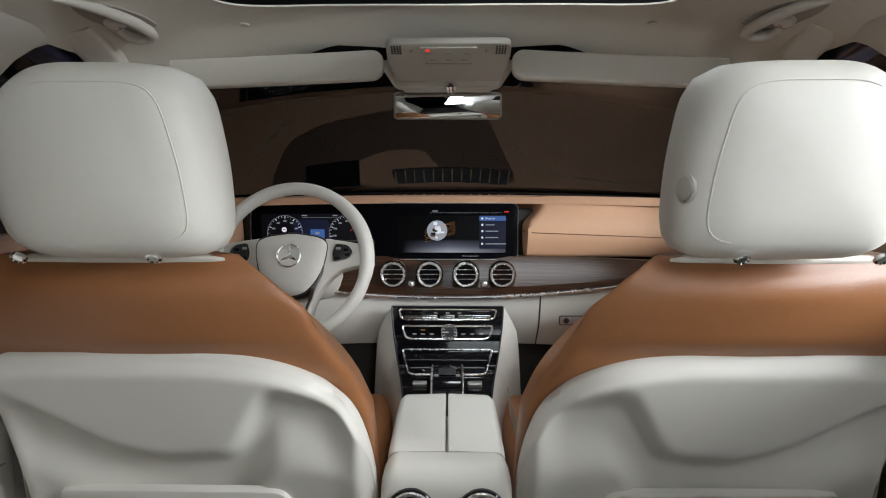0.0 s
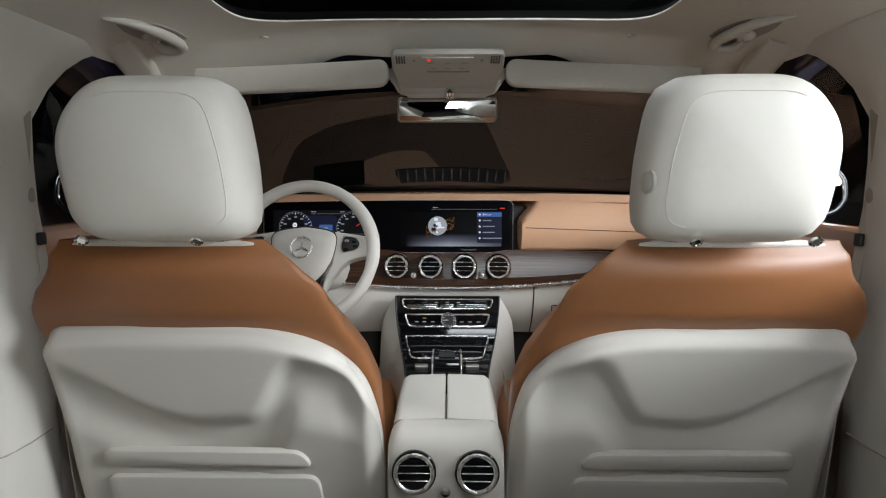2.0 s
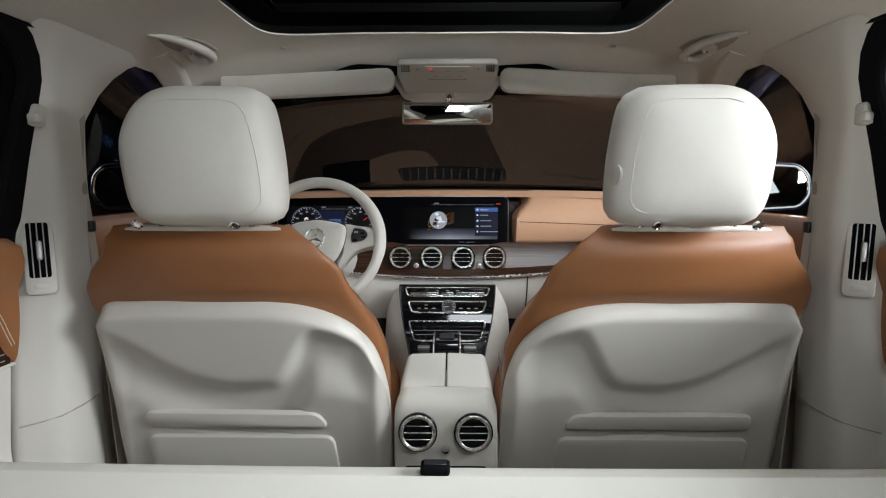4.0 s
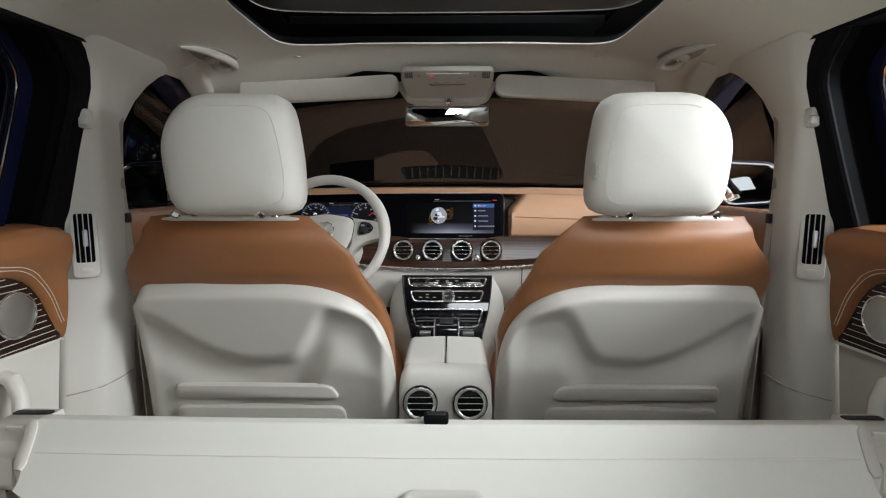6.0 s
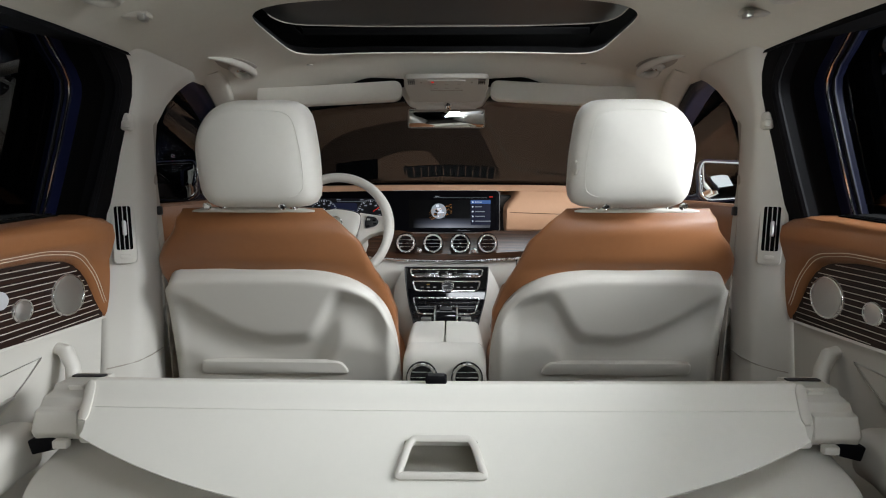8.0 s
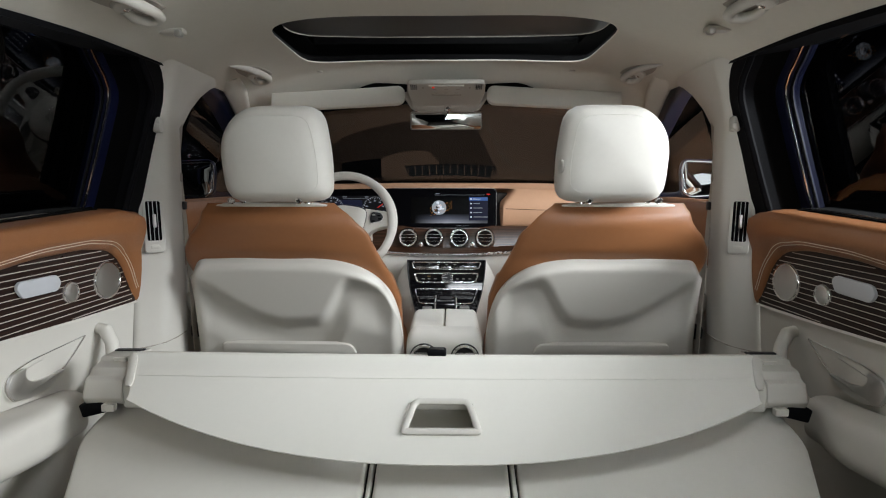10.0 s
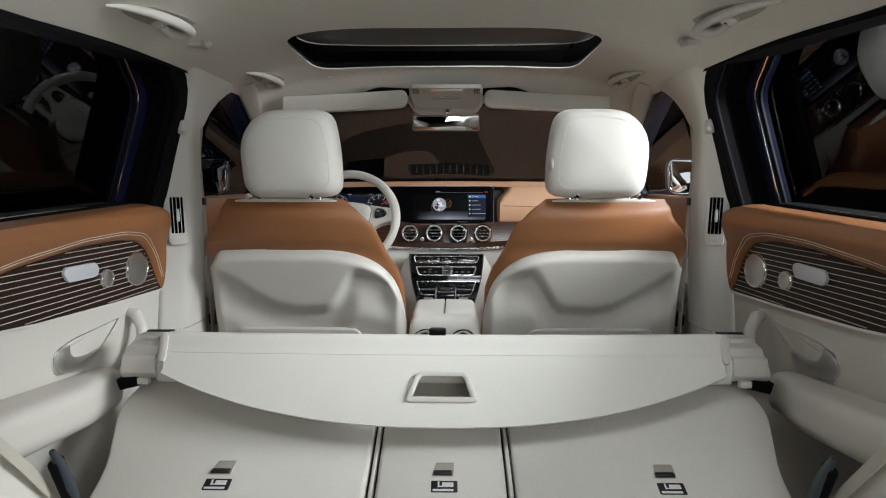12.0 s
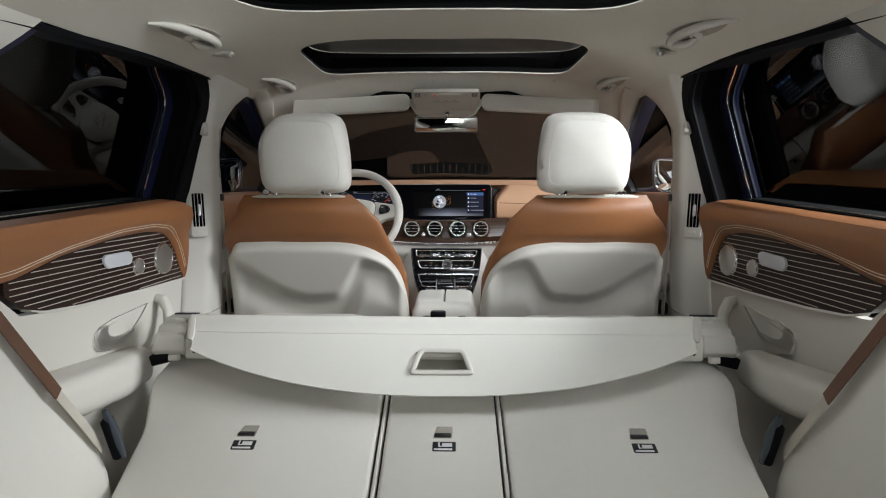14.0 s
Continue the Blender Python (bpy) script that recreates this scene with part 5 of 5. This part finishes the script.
for sx in (-1, 1):
    for i in range(4):
        for j in range(4):
            bm = B()
            rbox(bm, op(sx * (0.092 + 0.0055 * i), 0.028 + 0.0055 * j, 0.006), (0.0035, 0.0035, 0.0025), 0.0005, segs=1)
            part("microphone_hole", bm, BLACK, ovh)
    bm = B()
    plate(bm, rrect(0.006, 0.006, 0.002), op(sx * 0.072, 0.034, 0.006), OA, OB, 0.001, 0.0003)
    part("switch_mark", bm, TAUPE, ovh)
bm = B()
loft(bm, [[(sx_ * w, y, z) for sx_, y, z in ((-1, y0, z0), (1, y0, z0), (1, y1, z1), (-1, y1, z1))] for w, y0, z0, y1, z1 in ((0.112, 1.066, 1.158, 1.15, 1.20), (0.106, 1.078, 1.138, 1.165, 1.175), (0.088, 1.090, 1.128, 1.18, 1.15))])
part("sensor_cover", bm, SHADED_OVERHEAD, ovh, "cream sensor cover behind the mirror")

bm = B()
hump = rounded([(-0.168, 1.228), (0.168, 1.228), (0.150, 1.190), (0.126, 1.160), (0.108, 1.132), (-0.108, 1.132), (-0.126, 1.160), (-0.150, 1.190)], 0.012, 4)
loft(bm, [[(a, 1.078, b) for a, b in inset(hump, 0.004)], [(a, 1.083, b) for a, b in hump], [(a, 1.110, b + 0.012) for a, b in hump]])
part("surround", bm, SHADED_OVERHEAD, ovh, "cream moulded surround of the overhead console")

rvm = thing("rear_view_mirror", "rear-view mirror on a silver ball joint", "mirror")
MC, MN = Vector((0.0005, 1.148, 1.108)), Vector((0.02, -0.97, -0.235)).normalized()
MA = Vector((0, 0, 1)).cross(MN).normalized()
MB = MN.cross(MA)
mpoly = rounded([(-0.122, -0.024), (-0.116, -0.029), (0.114, -0.029), (0.122, -0.023), (0.120, 0.029), (-0.120, 0.029)], 0.008, 4)
bm = B()
put = lambda pl, h: [MC + MA * a + MB * b + MN * h for a, b in pl]
loft(bm, [put(inset(mpoly, 0.012), -0.028), put(inset(mpoly, 0.003), -0.018), put(mpoly, -0.004), put(mpoly, 0.002), put(inset(mpoly, 0.003), 0.004)])
part("housing", bm, TAUPE, rvm)
bm = B()
plate(bm, inset(mpoly, 0.0035), MC + MN * 0.0035, MA, MB, 0.002, 0.0004)
part("mirror_glass", bm, MIRROR, rvm)
bm = B()
lathe(bm, (0.006, 1.080, 1.1345), (0, -0.45, 0.9), [(0.006, -0.010), (0.012, 0.0), (0.014, 0.007), (0.010, 0.014), (0.006, 0.018)], 20)
part("ball_joint", bm, CHROME, rvm)


def sun_visor(s):
    w = thing("sun_visor", "cream folded-up sun visor", "sun visor", group="sun visors")
    bm = B()
    rings = []
    for k in range(25):
        t = (k / 24) ** 1.9
        x = 0.132 + 0.406 * t
        y = 1.058 - 0.045 * t - 0.02 * t * t
        corner = 0.024 * (1 - math.sqrt(1 - (1 - min(1.0, t / 0.06)) ** 2))
        zt = 1.211 - 0.034 * t - corner
        zb = 1.149 - 0.030 * t + corner * 0.8
        pl = rounded([(-0.012, zb), (0.010, zb - 0.002), (0.022, zt - 0.004), (0.004, zt)], 0.007, 5)
        rings.append([(s * x, y + a, b) for a, b in pl])
    loft(bm, rings)
    part("flap", bm, LINER, w)
    # near-black strip drawn in place of the shade between visor and roof
    bm = B()
    rings = []
    for k in range(13):
        t = k / 12
        x = 0.126 + 0.175 * t
        u = (x - 0.132) / 0.406
        y, z = 1.058 - 0.045 * u + 0.012, 1.203 - 0.034 * u
        h = 0.014 + 0.008 * math.sin(math.pi * min(1, 0.25 + 0.75 * t)) - 0.010 * smooth(0.6, 1.0, t)
        rings.append([(s * x, y, z - 0.012), (s * x, y, z + h), (s * x, y + 0.03, z + h + 0.004), (s * x, y + 0.03, z - 0.012)])
    loft(bm, rings)
    part("gap", bm, VOID, w, "dark strip for the shade in the gap above the visor")
    bm = B()
    rbox(bm, (s * 0.218, 1.052, 1.150), (0.04, 0.016, 0.010), 0.003)
    part("clip", bm, TRIM, w)
    bm = B()
    lathe(bm, (s * 0.385, 0.990, roof_z(0.385, 0.990) + 0.001), (0, 0, -1), [(0.0095, 0), (0.0095, 0.003), (0.006, 0.004)], 18)
    part("button", bm, TRIM, w)


def grab_handle(s, y0, y1, x0, x1, lab):
    w = thing("grab_handle", lab, "grab handle", group="grab handles")
    def spot(t, out, drop):
        """A place on the roof: t from the front end (0) to the rear (1), out towards the side."""
        x, y = x0 + (x1 - x0) * t + out, y0 + (y1 - y0) * t
        return Vector((s * x, y, roof_z(x, y) - drop))
    path = [(0.34, 0.034, 0.006), (0.16, 0.038, 0.010), (0.05, 0.032, 0.013), (0.00, 0.018, 0.015), (0.05, 0.004, 0.016), (0.18, -0.004, 0.017), (0.38, -0.008, 0.017), (0.58, -0.005, 0.014), (0.78, 0.004, 0.009), (0.95, 0.018, 0.004), (1.10, 0.034, 0.000)]
    bm = B()
    tube(bm, [spot(*p) for p in path], [0.007, 0.009, 0.0095, 0.0095, 0.0095, 0.0095, 0.0095, 0.009, 0.008, 0.006, 0.003], 12)
    part("grip", bm, TRIM, w, sharp=70)
    bm = B()
    lathe(bm, spot(0.42, 0.026, 0.0), (-s * 0.3, -0.2, -1), [(0.017, 0), (0.0165, 0.006), (0.013, 0.011), (0.006, 0.013)], 22)
    part("socket", bm, TRIM, w)
    bm = B()
    lathe(bm, spot(0.40, 0.020, 0.012), (-s * 0.3, -0.2, -1), [(0.005, 0), (0.005, 0.003), (0.002, 0.004)], 14)
    part("socket_pin", bm, BRIGHT, w)
    # flat taupe patch stands in for the shade of the handle recess
    rim = rounded([(0.02, -0.006), (0.30, -0.012), (0.70, -0.006), (1.02, 0.030), (0.70, 0.044), (0.10, 0.046), (-0.02, 0.020)], 0.2, 4)
    bm = B()
    loft(bm, [[spot(0.45 + (t - 0.45) * k, 0.02 + (o - 0.02) * k, h) for t, o in rim] for k, h in ((1.0, 0.0005), (0.97, 0.0024), (0.5, 0.0024))])
    part("recess", bm, TAUPE, w, "taupe patch for the shade in the recess behind the grip")


for s in (-1, 1):
    sun_visor(s)
    grab_handle(s, 0.905, 0.745, 0.505, 0.515, "cream folding grab handle above the front door")
    grab_handle(s, 0.355, 0.185, 0.500, 0.520, "cream folding grab handle above the rear door")
    hk = thing("roof_hook", "small cream roof hook with a chrome pin", "coat hook", group="roof hooks")
    hx, hy = 0.535, 0.44
    bm = B()
    rbox(bm, (s * hx, hy, roof_z(hx, hy) - 0.004), (0.05, 0.022, 0.012), 0.005)
    part("base", bm, TRIM, hk)
    bm = B()
    rbox(bm, (s * (hx - 0.016), hy - 0.008, roof_z(hx, hy) - 0.010), (0.014, 0.016, 0.014), 0.004)
    part("pin", bm, SATIN, hk)

# ---- folded rear seat backs ----
FZ = lambda y: 0.375 + 0.40 * (y - 0.12)
FN = Vector((0, -0.40, 1)).normalized()
FB = Vector((0, 1, 0.40)).normalized()


def folded_seat(x0f, x1f, x0r, x1r, xm, label):
    """One folded seat back: outline from the free front edge (f) to the rear (r)."""
    w = thing("folded_seat", label, "folded seat", group="folded rear seats")
    bm = B()
    L0, L1 = -0.50, 0.30
    pl = rounded([(x0r, L0), (x1r, L0), (x1r + (x1f - x1r) * 0.55, 0.02), (x1f, 0.16), (x1f - 0.02 * (x1f > 0.3), L1), (x0f + 0.02 * (x0f < -0.3), L1), (x0f, 0.16), (x0r + (x0f - x0r) * 0.55, 0.02)], 0.03, 5)
    o = Vector((0, 0.12, 0.375))
    rings = [[o + Vector((a, 0, 0)) + FB * b + FN * h for a, b in inset(pl, d)] for d, h in ((0.004, -0.10), (0.0, -0.03), (0.0, -0.008), (0.0025, -0.002), (0.008, 0.0))]
    loft(bm, rings)
    part("back", bm, CREAM, w, "cream padded seat back", sharp=50)
    # strap slot, its shade a taupe patch, with black latch and small printed tag
    q = lambda a, b, h=0.0: o + Vector((xm + a, 0, 0)) + FB * b + FN * h
    bm = B()
    band(bm, rounded([(-0.021, 0.006), (0.019, 0.006), (0.022, 0.036), (-0.014, 0.036)], 0.003, 2), 0.002, q(0, 0, -0.001), (1, 0, 0), FB, 0.002)
    part("slot_rim", bm, CREAM, w)
    bm = B()
    plate(bm, rounded([(-0.020, 0.006), (0.019, 0.006), (0.020, 0.034), (-0.012, 0.034)], 0.003, 2), q(0, 0, 0.0006), (1, 0, 0), FB, 0.0005, 0.0001)
    sl = part("slot", bm, TAUPE, w)
    bm = B()
    rbox(bm, q(0.0, 0.012, 0.002), (0.034, 0.010, 0.006), 0.0015, segs=1)
    part("latch", bm, BLACK, sl)
    bm = B()
    plate(bm, rrect(0.046, 0.022, 0.002), q(0.003, -0.014, 0.0004), (1, 0, 0), FB, 0.0008, 0.0002)
    tg = part("tag", bm, BLACK, w, "small black printed tag")
    for a, b, ww, hh in ((-0.002, -0.021, 0.036, 0.004), (0.006, -0.010, 0.020, 0.007), (-0.010, -0.010, 0.003, 0.011), (0.003, -0.014, 0.026, 0.002)):
        bm = B()
        plate(bm, rrect(ww, hh, 0.0008, 2), q(a + 0.003, b, 0.0013), (1, 0, 0), FB, 0.0004, 0.0001)
        part("tag_mark", bm, PALE, tg)
    return w


folded_seat(-0.668, -0.130, -0.54, -0.130, -0.393, "folded cream leather outer rear seat back")
folded_seat(-0.112, 0.116, -0.112, 0.116, 0.005, "narrow folded cream leather middle seat back")
folded_seat(0.132, 0.662, 0.132, 0.54, 0.398, "folded cream leather outer rear seat back")
for x in (-0.1265, 0.1285):
    t = thing("seat_gap", "cream edge strip in the dark gap between folded seat backs", "gap strip", group="seat gap strips")
    tilt = Matrix.Rotation(math.atan(0.40), 3, "X")
    x += 0.006 if x < 0 else -0.004
    bm = B()
    rbox(bm, Vector((x, 0.02, FZ(0.02) - 0.034)), (0.026, 0.80, 0.02), 0.002, tilt)
    part("dark_bed", bm, BLACK, t, "black bed of the gap")
    bm = B()
    rbox(bm, Vector((x, 0.02, FZ(0.02) - 0.017)), (0.0075, 0.80, 0.022), 0.003, tilt)
    part("strip", bm, CREAM, t)
# cushions and footwell bodies under them
rc = thing("rear_bench", "cream rear bench under the folded backs", "rear bench")
bm = B()
rbox(bm, (0, 0.05, 0.18), (1.10, 0.62, 0.20), 0.03)
part("cushion", bm, CREAM, rc)
bm = B()
rbox(bm, (0, -0.85, 0.14), (1.18, 1.0, 0.10), 0.01)
tagged(part("load_floor", bm, CARPET), "dark carpeted load floor", "load floor", kind="structure")

# ---- load cover lying on the folded seats ----
cov = thing("load_cover", "cream roller load cover resting on the folded seats", "load cover")
bm = B()
rings = []
for x in [-0.605 + 1.21 * k / 24 for k in range(25)]:
    sag = 0.004 * (x / 0.6) ** 2
    pl = rounded([(0.375, 0.465), (0.402, 0.533), (0.375, 0.563 + sag), (0.342, 0.561 + sag), (0.300, 0.523), (0.305, 0.471)], 0.016, 4)
    rings.append([(x, a, b) for a, b in pl])
loft(bm, rings)
part("cassette", bm, CLOTH, cov)


def flap_edge(x):
    return 0.099 + 0.115 * (1 - (abs(x) / 0.60) ** 2.3)


def flap_pt(x, d, h=0.0):
    """A point of the flap: d metres down its slope."""
    y = 0.345 - d * 0.855
    z = 0.5665 + 0.004 * (x / 0.6) ** 2 - d * 0.515 - 0.006 * smooth(0, 0.04, d)
    return Vector((x * (1 - 0.55 * min(d, 0.09)), y - 0.515 * h, z + 0.855 * h))


HX0, HX1, HD0, HD1 = -0.066, 0.066, 0.098, 0.158
xs = sorted(set([-0.598 + 1.196 * k / 60 for k in range(61)] + [HX0, HX1]))
bm = B()
dn = 30
grid = {}
for i, x in enumerate(xs):
    for j in range(dn + 1):
        grid[i, j] = bm.verts.new(flap_pt(x, flap_edge(x) * j / dn))
for i in range(len(xs) - 1):
    for j in range(dn):
        xm_ = (xs[i] + xs[i + 1]) / 2
        dm = flap_edge(xm_) * (j + 0.5) / dn
        half = 0.060 - 0.10 * (HD1 - dm) * 0.25
        if abs(xm_ - 0.001) < half - 0.006 and HD0 < dm < HD1:
            continue
        bm.faces.new((grid[i, j], grid[i + 1, j], grid[i + 1, j + 1], grid[i, j + 1]))
g = bmesh.ops.extrude_face_region(bm, geom=list(bm.faces))
bmesh.ops.translate(bm, verts=[v for v in g["geom"] if isinstance(v, bmesh.types.BMVert)], vec=(0, 0.0015, -0.0025))
part("flap", bm, CLOTH, cov, "cream cloth flap with curved edge")
bm = B()
tube(bm, [flap_pt(x, 0.046, 0.0003) for x in [-0.588 + 1.176 * k / 30 for k in range(31)]], 0.0011, 6)
part("crease", bm, CLOTH, cov, "welded crease across the cover")
ea, eb = Vector((1, 0, 0)), Vector((0, 0.855, 0.515)).normalized()
hp = rounded([(-0.070, -0.034), (0.072, -0.034), (0.056, 0.024), (0.046, 0.036), (-0.044, 0.036), (-0.054, 0.024)], 0.012, 5)
bm = B()
band(bm, hp, 0.011, flap_pt(0, 0.128, 0.0), ea, eb, 0.007)
part("handle_frame", bm, SHELL, cov, "cream plastic grip frame")
bm = B()
rbox(bm, (-0.010, 0.356, 0.5710), (0.037, 0.018, 0.014), 0.004, Matrix.Rotation(radians(8), 3, "X"), 3)
tab = part("latch_tab", bm, RUBBER, cov, "black latch tab on the cover edge")
bm = B()
rbox(bm, (-0.010, 0.3565, 0.5780), (0.028, 0.010, 0.002), 0.0006, Matrix.Rotation(radians(8), 3, "X"), 1)
part("tab_ridge", bm, BLACK, tab)
for s in (-1, 1):
    bm = B()
    pl = [(0.384, 0.486), (0.402, 0.530), (0.398, 0.5620), (0.3445, 0.5640), (0.3400, 0.5540), (0.3185, 0.5500), (0.3120, 0.5360), (0.3010, 0.5330), (0.2950, 0.4980), (0.3030, 0.4840)]
    pl = rounded(pl, 0.0025, 2)
    flare = lambda b: 0.15 * max(0, 0.566 - b)
    loft(bm, [[(s * 0.602, a, b) for a, b in pl], [(s * (0.664 + flare(b)), a, b) for a, b in pl], [(s * (0.668 + flare(b)), 0.345 + (a - 0.345) * 0.95, 0.528 + (b - 0.528) * 0.95) for a, b in pl]])
    cap = part("end_cap", bm, SHELL, cov, sharp=25)
    bm = B()
    rbox(bm, (s * 0.634, 0.380, 0.5635), (0.058, 0.012, 0.004), 0.001, Matrix.Rotation(radians(-3), 3, "X"), 1)
    part("cap_slot", bm, BLACK, cap)
    bm = B()
    rbox(bm, (s * 0.628, 0.3395, 0.5585), (0.026, 0.004, 0.009), 0.0008, Matrix.Rotation(radians(25), 3, "X"), segs=1)
    part("cap_tab", bm, CLOTH, cap)
    bm = B()
    lip = []
    for k in range(15):
        d = 0.003 + 0.070 * k / 14
        e = 0.004 * (1 - smooth(0, 0.12, k / 14) * smooth(1.0, 0.86, k / 14))
        lip.append([tuple(flap_pt(s * x, d, h)) for x, h in ((0.594 + e, -0.001), (0.594 + e, 0.003), (0.597 + e, 0.0045), (0.608 - e, 0.0045), (0.611 - e, 0.003), (0.611 - e, -0.001))])
    loft(bm, lip)
    part("end_lip", bm, SHELL, cap)
    bm = B()
    rbox(bm, (s * 0.664, 0.326, 0.474), (0.050, 0.050, 0.026), 0.003, Matrix.Rotation(s * radians(14), 3, "Y"))
    part("foot", bm, RUBBER, cap)
    bm = B()
    rbox(bm, (s * 0.622, 0.289, 0.484), (0.024, 0.012, 0.014), 0.002)
    part("bracket", bm, SHELL, cap)
    bm = B()
    lathe(bm, (s * 0.580, 0.301, 0.494), (0, -1, 0.1), [(0.004, 0.0), (0.004, 0.003), (0.002, 0.0032)], 14)
    part("screw_hole", bm, BLACK, cap)


# ---- belts ----
def strap(bm, pts, width, axis, t=0.0014):
    ax = Vector(axis).normalized()
    rings = []
    for i, p in enumerate(pts):
        p = Vector(p)
        d = (Vector(pts[min(i + 1, len(pts) - 1)]) - Vector(pts[max(i - 1, 0)])).normalized()
        n = d.cross(ax).normalized()
        rings.append([p + ax * width / 2 - n * t, p + ax * width / 2 + n * t, p - ax * width / 2 + n * t, p - ax * width / 2 - n * t])
    loft(bm, rings)


for s in (-1, 1):
    w = thing("front_belt", "beige front seat belt on its pillar guide", "seat belt", group="front belts")
    # taupe of slider and loop holds the shade on the pillar's inner side
    bm = B()
    rbox(bm, (s * 0.698, 0.708, 0.985), (0.018, 0.050, 0.15), 0.008, Matrix.Rotation(s * radians(-8), 3, "Y"), 3)
    part("height_slider", bm, TAUPE, w, "belt height adjuster, its taupe holding the pillar's shade")
    bm = B()
    rbox(bm, (s * 0.702, 0.710, 0.915), (0.024, 0.050, 0.030), 0.009, segs=3)
    part("loop", bm, TAUPE, w)
    bm = B()
    strap(bm, [(s * 0.698, 0.728, 0.915), (s * 0.700, 0.742, 0.80), (s * 0.705, 0.76, 0.62), (s * 0.71, 0.78, 0.30)], 0.020, (0, 1, 0))
    part("webbing", bm, STRAP, w)
    bm = B()
    rbox(bm, (s * 0.695, 0.738, 0.84), (0.008, 0.016, 0.022), 0.003)
    part("stop_button", bm, BLACK, w)

    w = thing("rear_belt", "beige and brown rear seat belt with black buckle", "seat belt", group="rear belts")
    ax = (0.12 * s, 0.78, 0.62)
    bm = B()
    strap(bm, [(s * 0.600, -0.074, 0.553), (s * 0.603, -0.030, 0.486), (s * 0.606, 0.016, 0.412)], 0.016, ax)
    part("webbing", bm, STRAP, w)
    bm = B()
    strap(bm, [(s * 0.662, -0.28, 0.86), (s * 0.602, -0.160, 0.704), (s * 0.598, -0.076, 0.556)], 0.019, ax)
    part("brown_webbing", bm, BROWNTRIM, w, "brown upper length of the belt")
    bm = B()
    rbox(bm, (s * 0.588, 0.021, 0.430), (0.016, 0.024, 0.092), 0.007, Matrix.Rotation(radians(16), 3, "X"), 3)
    bk = part("buckle", bm, RUBBER, w, "black belt buckle")
    bm = B()
    tube(bm, [(s * 0.584, 0.000, 0.492), (s * 0.583, 0.012, 0.462), (s * 0.582, 0.024, 0.420), (s * 0.582, 0.034, 0.386)], [0.004, 0.008, 0.009, 0.006], 10)
    part("tongue", bm, TONGUE, bk, "dark blue-grey belt tongue")
